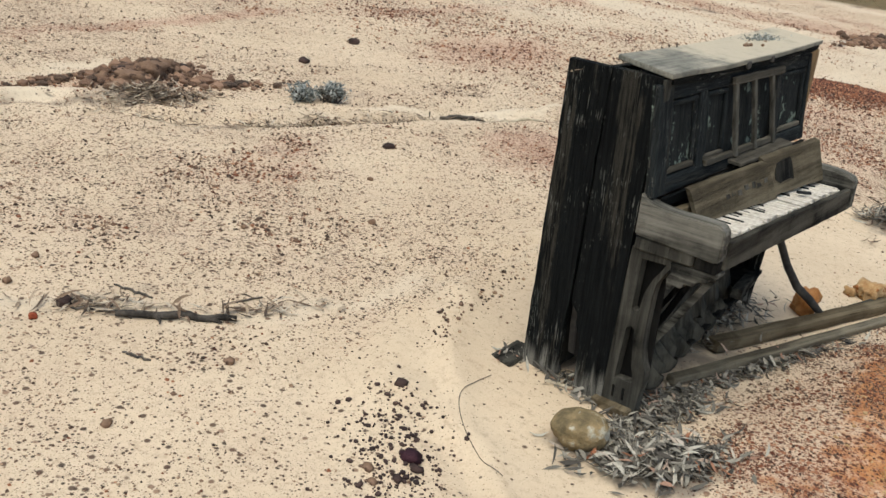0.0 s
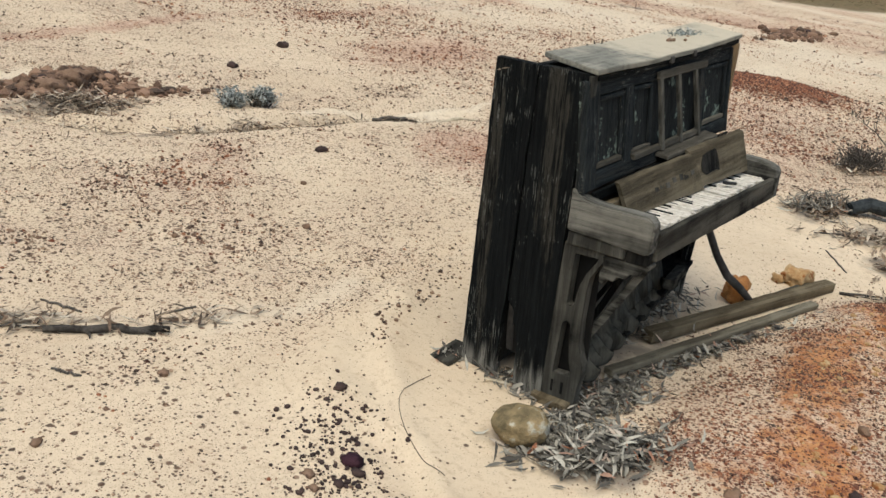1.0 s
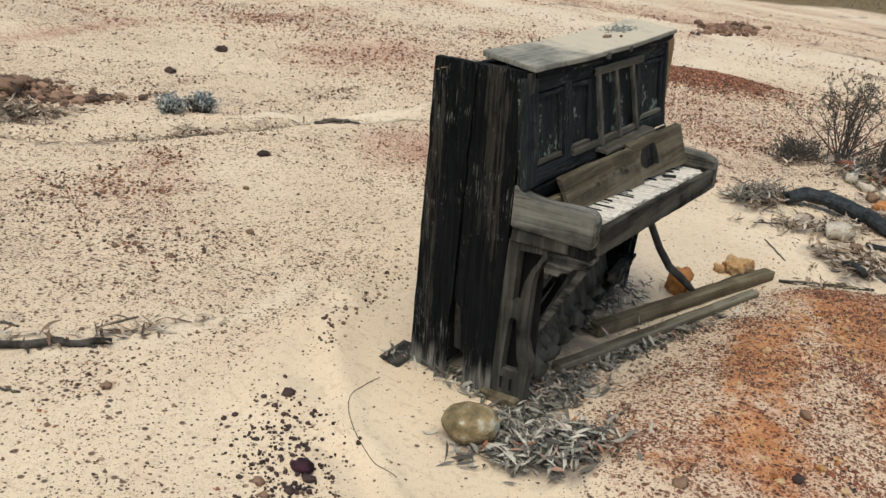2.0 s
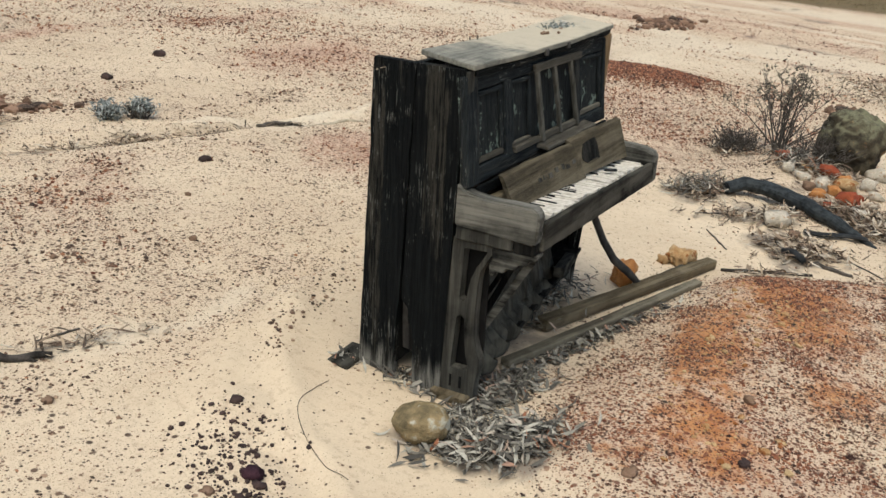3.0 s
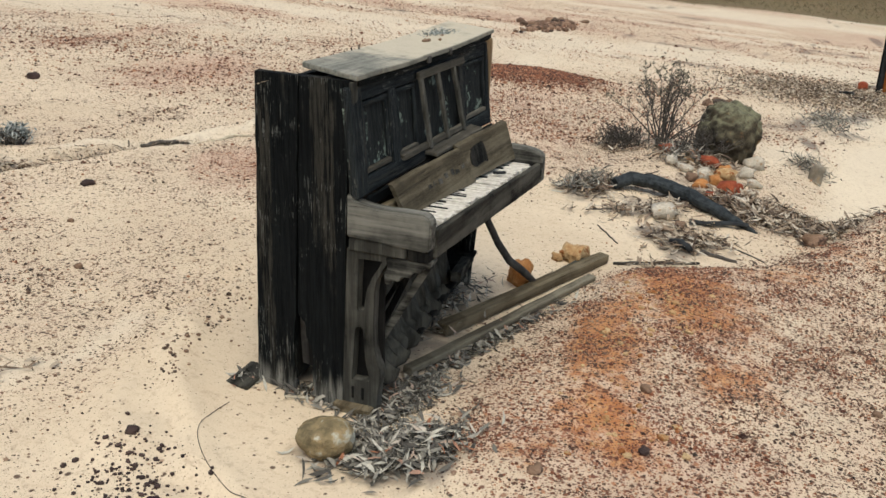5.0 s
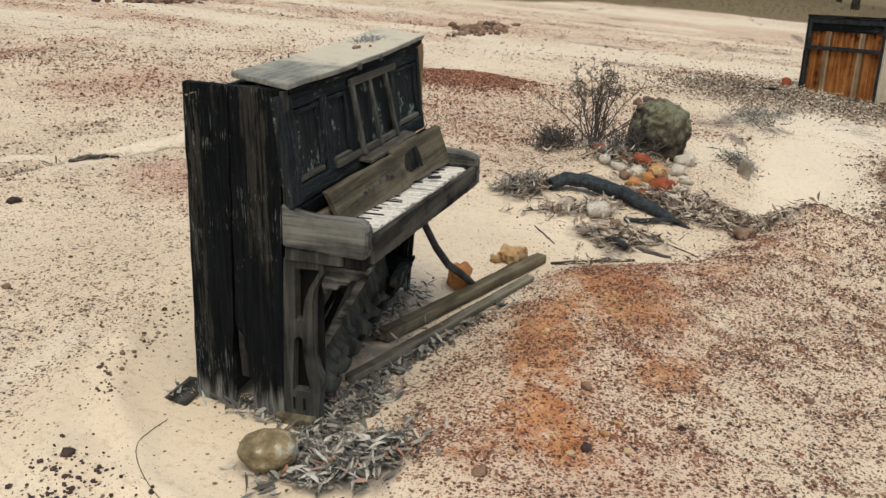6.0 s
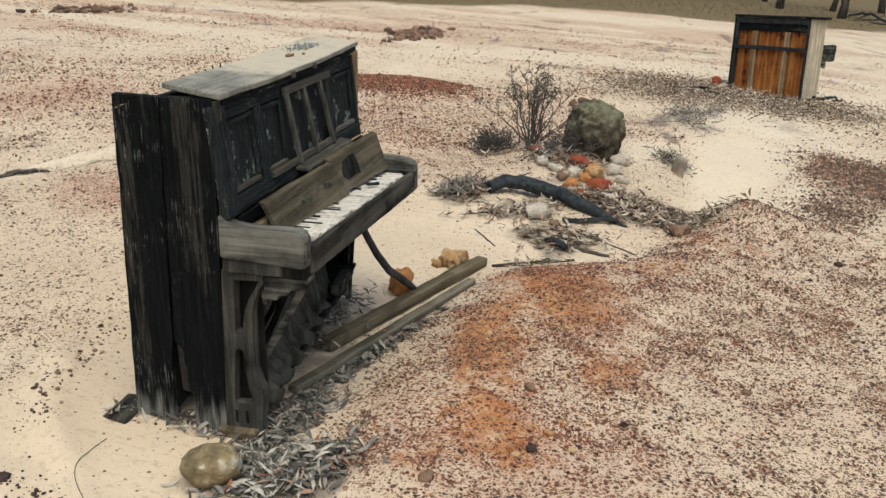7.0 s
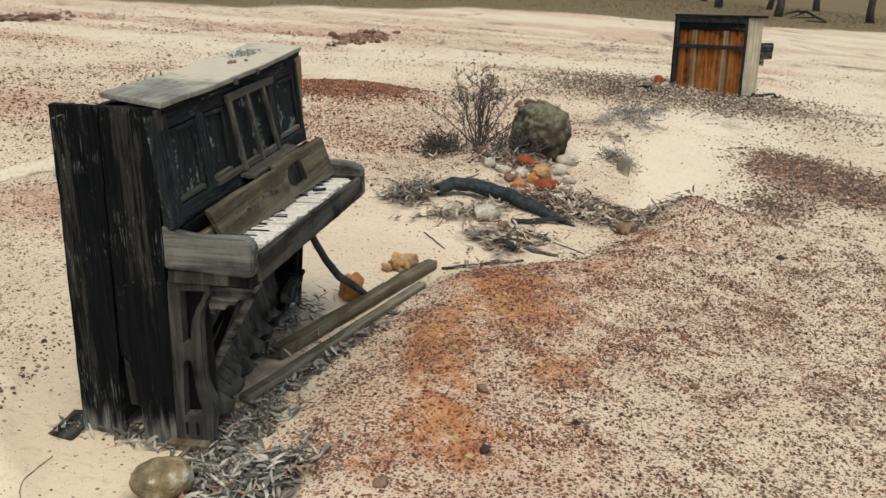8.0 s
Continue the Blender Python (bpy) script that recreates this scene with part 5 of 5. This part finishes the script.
twig_thing("dead_stick", (3.1, 2.86), (3.62, 2.66), 0.020, PALE_Z, "bleached bark strip in a wash line", 16, 0.02, 0.0, 1)
twig_thing("dead_stick", (12.6, -1.9), (12.0, -2.6), 0.03, COAL, "black branch in the litter", 7, 0.05, 0.02, 2)
twig_thing("dead_stick", (12.45, -3.80), (13.0, -4.55), 0.028, COAL, "black branch at the foot of the piano case", 8, 0.06, 0.05, 1)
twig_thing("dead_stick", (3.0, -0.85), (2.86, -1.0), 0.03, COAL, "lump of charred wood on sand", 9, 0.01, 0.02, 1)
for i, (p, q) in enumerate((((-0.92, 1.62), (-0.98, 1.80)), ((-0.72, 1.42), (-0.55, 1.38)), ((-1.25, 1.32), (-1.20, 1.22)),
                            ((3.35, -1.05), (3.05, -1.45)), ((2.75, -0.55), (3.1, -0.35)), ((3.4, -0.2), (3.65, -0.45)), ((3.9, -1.6), (4.3, -1.75)), ((4.6, -0.35), (4.9, -0.5)))):
    twig_thing("twig", p, q, 0.006, TWIG, "small dry twig on sand", 30 + i, 0.006, 0.0, 1, "twig")


def make_root():
    pts = [(-0.22, 0.40), (-0.30, 0.405), (-0.37, 0.395), (-0.43, 0.385), (-0.48, 0.36), (-0.54, 0.31), (-0.60, 0.245), (-0.65, 0.17), (-0.695, 0.09), (-0.715, 0.03), (-0.72, -0.02)]
    for _ in range(2):
        pts = [pts[0]] + [(a[0] * u + b[0] * (1 - u), a[1] * u + b[1] * (1 - u)) for a, b in zip(pts, pts[1:]) for u in (0.75, 0.25)] + [pts[-1]]
    bm = sweep(bmesh.new(), [(x, y, relief(x, y) + 0.003) for x, y in pts], 0.0013, 5)
    return tagged(finish("thin_root", bm, TWIG), "thin curved brown root lying on sand", "root")


make_root()


def make_bush(at, height, spread_, stems, seed, leafy, material, label, category="bush", name="dry_bush"):
    rng = random.Random(seed)
    z0 = relief(*at)
    bush = thing(name, label, category)
    tips, fork, twigs = [], min(0.07, spread_ * 0.3), bmesh.new()
    for i in range(stems):
        a, k = rng.uniform(0, 2 * math.pi), rng.uniform(0.15, 1.0)
        base = Vector((at[0] + rng.gauss(0, 0.035), at[1] + rng.gauss(0, 0.035), z0 - 0.02))
        tip = base + Vector((math.cos(a) * spread_ * k, math.sin(a) * spread_ * k, height * rng.uniform(0.6, 1.0) * (1.1 - 0.4 * k)))
        pts = bent(base, tip, 6, 0.022, rng, 0.04)
        bm = sweep(bmesh.new(), pts, [0.009 - 0.0012 * j for j in range(7)], 5, 1.0, (0.3, 1, 0))
        for j in (2, 3, 4, 5, 6):
            for _ in range(2):
                e = pts[j] + Vector((rng.gauss(0, fork), rng.gauss(0, fork), rng.uniform(0.4, 2.1) * fork))
                mid = pts[j].lerp(e, 0.5) + Vector((rng.gauss(0, 0.01), rng.gauss(0, 0.01), 0.01))
                sweep(twigs, [pts[j], mid, e], [0.0035, 0.0028, 0.0015], 4, 1.0, (0.3, 1, 0))
                tips += [e] if j > 3 else []
        part("stem", bm, TWIG, bush)
        tips.append(tip)
    tagged(part("twig_tangle", twigs, TWIG, bush), kind="stuff")
    bm = bmesh.new()
    for t in tips:
        for _ in range(leafy):
            c = t + Vector((rng.gauss(0, 0.018), rng.gauss(0, 0.018), rng.gauss(0, 0.02)))
            d = Vector((rng.gauss(0, 1), rng.gauss(0, 1), rng.gauss(0.6, 0.8))).normalized() * rng.uniform(0.016, 0.036)
            s = d.cross(Vector((rng.gauss(0, 1), rng.gauss(0, 1), rng.gauss(0, 1)))).normalized() * rng.uniform(0.004, 0.008)
            v = [bm.verts.new(c - d), bm.verts.new(c + s), bm.verts.new(c + d), bm.verts.new(c - s)]
            bm.faces.new((v[0], v[1], v[2]))
            bm.faces.new((v[0], v[2], v[3]))
    tagged(part("foliage", bm, material, bush), kind="stuff")
    return bush


make_bush((5.95, -0.38), 0.80, 0.60, 22, 6, 5, DARK_LEAF, "sparse half-dead bush with thin dark stems")
make_bush((5.72, -0.02), 0.09, 0.30, 24, 7, 2, TWIG, "low flattened clump of dark dead twigs", "brush", "dead_brush")
make_bush((5.66, -0.72), 0.20, 0.24, 16, 8, 1, TWIG, "low tangle of dark twigs beside the boulder", "brush", "dead_brush")
make_bush((2.08, 3.70), 0.12, 0.07, 20, 9, 3, BLUE_LEAF, "low blue-grey plant clump on gravelly sand", "plant", "blue_grey_plant")
make_bush((1.90, 3.80), 0.07, 0.08, 16, 10, 6, BLUE_LEAF, "low pale blue-grey plant clump", "plant", "blue_grey_plant")


# ---- heap of soil and clods behind ----
def make_heaps():
    rng = random.Random(14)
    for x, y, s in ((0.80, 4.42, 0.10), (1.02, 4.50, 0.11), (0.62, 4.36, 0.07), (1.20, 4.58, 0.08)):
        rock("clod", (x, y), (s, s * 0.7, s * 0.42), BROWN_STONE, "large broken red-brown clod on a soil heap", "clod", x * 9, x * 200, 0.2, 3, 0.5, 0.6, "clods of the soil heap")
    for i in range(20):
        x, y, s = 0.98 + rng.gauss(0, 0.32), 4.50 + rng.gauss(0, 0.14), rng.uniform(0.015, 0.045)
        rock("clod", (x, y), (s, s * 0.8, s * 0.6), rng.choice((BROWN_STONE, BROWN_STONE, DARK_STONE)), "crumbling red-brown clod on a soil heap", "clod", i * 1.3, i * 40, 0.3, 2, 0.55, 0.5, "clods of the soil heap")
    for i in range(22):
        x, y, s = 16.6 + rng.gauss(0, 0.8), 3.5 + rng.gauss(0, 0.25), rng.uniform(0.04, 0.10)
        rock("clod", (x, y), (s, s * 0.8, s * 0.5), WHITE_STONE if i % 9 == 0 else rng.choice((BROWN_STONE, BROWN_STONE, DARK_STONE)), "rubble stone in a low far heap", "stone", 50 + i * 1.3, i * 40, 0.2, 2, 0.35, 0.3, "stones of the far heap")
    for i in range(16):
        x, y, s = 14.6 + rng.gauss(0, 0.7), 10.0 + rng.gauss(0, 0.25), rng.uniform(0.04, 0.09)
        rock("clod", (x, y), (s, s * 0.8, s * 0.5), rng.choice((BROWN_STONE, BROWN_STONE, DARK_STONE)), "rubble stone in a low far heap", "stone", 80 + i * 1.3, i * 40, 0.2, 2, 0.35, 0.3, "stones of the far heap")


make_heaps()


CLOD = gravel_material("soil_clods", ((0.0, (0.03, 0.022, 0.018)), (0.5, (0.13, 0.075, 0.05)), (1.0, (0.30, 0.19, 0.13))))


def crumble():
    rng = np.random.default_rng(44)
    x, y = pile(rng, 1500, [(1.0, 4.55, 0.42, 0.18, 12, 1.0), (0.45, 4.75, 0.35, 0.10, 10, 0.4), (1.5, 4.3, 0.4, 0.12, -20, 0.3)])
    strew_stones("soil_crumbs", x, y, np.clip(np.exp(rng.normal(np.log(0.014), 0.6, 1500)), 0.005, 0.05), CLOD, "dark red-brown soil crumbs on a low heap", rng)
    x, y = pile(rng, 700, [(16.6, 3.5, 1.4, 0.4, 0, 1.0), (14.6, 10.0, 1.2, 0.4, 0, 0.8), (9.4, -0.6, 0.5, 0.2, 0, 0.3)])
    strew_stones("soil_crumbs", x, y, np.clip(np.exp(rng.normal(np.log(0.035), 0.5, 700)), 0.015, 0.10), CLOD, "dark rubble crumbs in low far heaps", rng)
    x, y = pile(rng, 13000, [(8.40, 1.75, 0.42, 1.0, 8, 1.0)])
    strew_stones("red_gravel", x, y, np.clip(np.exp(rng.normal(np.log(0.0085), 0.4, 13000)), 0.004, 0.03), RED_GRAVEL, "rusty red gravel on a low ridge", rng, form=(DOME, DOME_F))
    x, y = pile(rng, 12000, [(6.5, -3.75, 1.2, 0.6, 15, 1.0), (5.3, -3.1, 0.6, 0.35, 10, 0.6)])
    strew_stones("gravel", x, y, np.clip(np.exp(rng.normal(np.log(0.0085), 0.4, 12000)), 0.004, 0.025), GRAVEL, "dark brown gravel beside washed sand", rng, form=(DOME, DOME_F))


crumble()


# ---- debris on the lid and keys ----
def on_piano(p):
    return piano.matrix_world @ Vector(p)


def lid_debris():
    rng = random.Random(21)
    for i in range(9):
        p = on_piano((0.93 + rng.gauss(0, 0.09), 0.07 + rng.gauss(0, 0.03), 1.286))
        s = rng.uniform(0.006, 0.012)
        ob = finish("pebble", rock_mesh((s, s * 0.8, s * 0.7), i, 1), BROWN_STONE, None, "", True)
        ob.matrix_world = pose(p.x, p.y, p.z, 0, 0, i * 37)
        tagged(ob, "brown pebble lying on the piano lid", "pebble", "pebbles on the lid")
    moss = thing("moss_tuft", "grey-green moss tuft on the piano lid", "moss")
    bm = bmesh.new()
    for _ in range(420):
        c = on_piano((1.13 + rng.gauss(0, 0.075), 0.105 + rng.gauss(0, 0.028), 1.290 + abs(rng.gauss(0, 0.005))))
        d = Vector((rng.gauss(0, 1), rng.gauss(0, 1), rng.uniform(0.2, 1))).normalized() * rng.uniform(0.006, 0.016)
        s = d.cross(Vector((rng.gauss(0, 1), rng.gauss(0, 1), rng.gauss(0, 1)))).normalized() * 0.003
        v = [bm.verts.new(c), bm.verts.new(c + d * 0.6 + s), bm.verts.new(c + d), bm.verts.new(c + d * 0.6 - s)]
        bm.faces.new(v)
    tagged(part("tuft", bm, BLUE_LEAF, moss), kind="stuff")
    for i, (x, y) in enumerate(((0.38, 0.19), (0.42, 0.19), (0.45, 0.18))):
        p, q = on_piano((x, y, 1.27)), on_piano((x - 0.03 + 0.02 * i, y, 1.295 + 0.006 * i))
        tagged(finish("twig", sweep(bmesh.new(), [p, p.lerp(q, 0.5) + Vector((0.004, 0, 0)), q], [0.004, 0.0035, 0.0025], 5), TWIG), "short dry twig stuck on the lid edge", "twig")
    p = on_piano((1.03, -0.245, 0.70))
    ob = finish("charred_chip", box(-0.035, 0.035, -0.008, 0.008, -0.006, 0.006, (4, 1, 1), 0.003, 0.002), COAL)
    ob.matrix_world = Matrix.Translation(p + Vector((0, 0, 0.008))) @ pose(0, 0, 0, 0, 3, -35)
    tagged(ob, "charred wood chip lying across the keys", "chip")
    rng2 = np.random.default_rng(5)
    n = 60
    q = [on_piano((0.15 + rng.gauss(0, 0.12), 0.28 + rng.gauss(0, 0.04), 1.21)) for _ in range(n)]
    x, y, z = (np.array([v[i] for v in q]) for i in range(3))
    strew_leaves("lid_litter", x, y, z - relief_field(x, y), rng2.uniform(0.02, 0.06, n), rng2.uniform(0.004, 0.009, n), BROWN_LITTER, "dry leaf scraps in the open top of the piano", rng2, 0.5)


lid_debris()


# ---- the second piano case, seen from behind ----
def make_case():
    case = thing("piano_case", "stripped piano case with rust-orange back boards standing on litter", "piano", pose(13.32, -2.80, relief(12.9, -3.3) - 0.09, 0, -4.2, -130.7))
    w, h = 1.36, 1.30
    part("post", box(0, 0.055, 0, 0.10, 0, h - 0.06, (1, 1, 6), 0.004, 0.005), COAL, case, "charred black corner post")
    part("post", box(w - 0.055, w, 0, 0.10, 0, h - 0.06, (1, 1, 6), 0.004, 0.005), COAL, case, "charred black corner post")
    part("top_beam", box(0.055, w - 0.055, 0.0, 0.10, h - 0.15, h - 0.06, (6, 1, 1), 0.004, 0.005), COAL, case)
    part("lid", box(-0.03, w + 0.10, -0.02, 0.40, h - 0.058, h - 0.02, (8, 3, 1), 0.004, 0.004), CHAR_X, case, "blackened flat lid")
    part("cross_bar", box(0.055, w - 0.055, -0.012, 0.03, 0.74, 0.80, (8, 1, 1), 0.004, 0.004), COAL, case, "charred black cross bar")
    part("rail", box(0.055, w - 0.055, 0.02, 0.05, h - 0.27, h - 0.15, (6, 1, 1), 0.004, 0.004), CHAR_X, case)
    for x in (0.34, 0.93):
        part("back_post", box(x, x + 0.085, 0.0, 0.045, 0.03, h - 0.27, (1, 1, 6), 0.004, 0.004), TAN_Z, case, "tan wooden back post")
    n = 8
    for i in range(n):
        a = 0.056 + i * (w - 0.112) / n
        part("back_board", box(a + 0.002, a + (w - 0.112) / n - 0.002, 0.05 + 0.004 * (i % 2), 0.07, 0.03, h - 0.16, (1, 1, 4), 0.002, 0.002, None, 8, i), RUST_Z, case)
    part("side_board", box(w + 0.001, w + 0.032, 0.0, 0.38, 0.0, h - 0.06, (1, 4, 6), 0.003, 0.004), PALE_Z, case, "pale grey bleached side board")
    part("side_board", box(-0.032, -0.001, 0.0, 0.38, 0.0, h - 0.06, (1, 4, 6), 0.003, 0.004), CHAR, case)
    part("front_board", box(0, w, 0.36, 0.38, 0.05, h - 0.06, (4, 1, 4), 0.003, 0.004), CHAR, case)
    part("key_bed", box(-0.02, w + 0.03, 0.381, 0.76, 0.60, 0.72, (6, 3, 1), 0.004, 0.008), GREY_X, case)
    part("arm", box(w - 0.04, w + 0.04, 0.40, 0.76, 0.72, 0.86, (1, 4, 2), 0.005, 0.015), GREY_Y, case)
    part("corbel", box(w - 0.03, w + 0.02, 0.40, 0.55, 0.50, 0.60, (1, 3, 1), 0.006, 0.015), GREY_Y, case)
    return case


make_case()
rock("stone", (13.45, -2.58), (0.10, 0.08, 0.08), RED_STONE, "red stone beside the piano case", "stone", 31, 0, 0.2)


# ---- far trees ----
def make_tree(at, height, r, seed):
    rng = random.Random(seed)
    z0 = relief(*at)
    tree = thing("gum_tree", "dark-trunked gum tree in dry grass", "tree")
    base = Vector((at[0], at[1], z0 - 0.2))
    top = base + Vector((rng.uniform(-0.6, 0.6), rng.uniform(-0.6, 0.6), height * 0.8))
    pts = bent(base, top, 8, 0.12, rng)
    part("trunk", sweep(bmesh.new(), pts, [r * (1.15 if i == 0 else 1 - 0.085 * i) for i in range(9)], 10, 1.0, (0, 1, 0)), BARK, tree, smooth=True)
    limbs, leaves = bmesh.new(), bmesh.new()
    for i in range(12):
        s = pts[rng.randint(4, 8)]
        a = rng.uniform(0, 2 * math.pi)
        e = s + Vector((math.cos(a), math.sin(a), rng.uniform(0.4, 1.1))) * height * rng.uniform(0.12, 0.24)
        sweep(limbs, bent(s, e, 4, 0.1, rng), [r * 0.3, r * 0.25, r * 0.2, r * 0.12, r * 0.05], 6, 1.0, (0.3, 1, 0))
        for _ in range(130):
            c = e + Vector((rng.gauss(0, 1), rng.gauss(0, 1), rng.gauss(0, 0.6))) * height * 0.06
            d = Vector((rng.gauss(0, 1), rng.gauss(0, 1), rng.gauss(-0.6, 0.6))).normalized() * rng.uniform(0.12, 0.24)
            s2 = d.cross(Vector((rng.gauss(0, 1), rng.gauss(0, 1), rng.gauss(0, 1)))).normalized() * 0.05
            leaves.faces.new([leaves.verts.new(c - d), leaves.verts.new(c + s2), leaves.verts.new(c + d), leaves.verts.new(c - s2)])
    tagged(part("limbs", limbs, BARK, tree, smooth=True), kind="stuff")
    tagged(part("crown", leaves, GREEN_LEAF, tree), kind="stuff")


for i, (x, y, h, r) in enumerate(((53.9, -17.0, 9, 0.22), (60.0, -9.3, 10, 0.25), (52.2, -11.6, 9, 0.24), (66, -13.5, 10, 0.2), (72, -18, 11, 0.25), (58, -20, 10, 0.22), (75, -10, 11, 0.2))):
    make_tree((x, y), h, r, 60 + i)
twig_thing("fallen_branch", (57.5, -13.0), (48.2, -13.3), 0.09, COAL, "black fallen branch in dry grass", 77, 0.12, 0.3, 4, "branch")


def make_grass():
    rng = np.random.default_rng(33)
    n = 22000
    x, y = rng.uniform(14, 70, n), rng.uniform(-26, 22, n)
    keep = zones(x, y)["grass"] > rng.random(n) * 0.9 + 0.1
    x, y = x[keep], y[keep]
    n = len(x)
    strew_leaves("dry_grass", x, y, 0.02 + 0.1 * rng.random(n), rng.uniform(0.10, 0.28, n), rng.uniform(0.008, 0.02, n), leaf_material("straw_grass", ((0.0, (0.07, 0.057, 0.027)), (0.5, (0.14, 0.11, 0.053)), (1.0, (0.24, 0.19, 0.10)))), "dry straw-coloured grass at the edge of the sand", rng, 1.2, "grass")


make_grass()
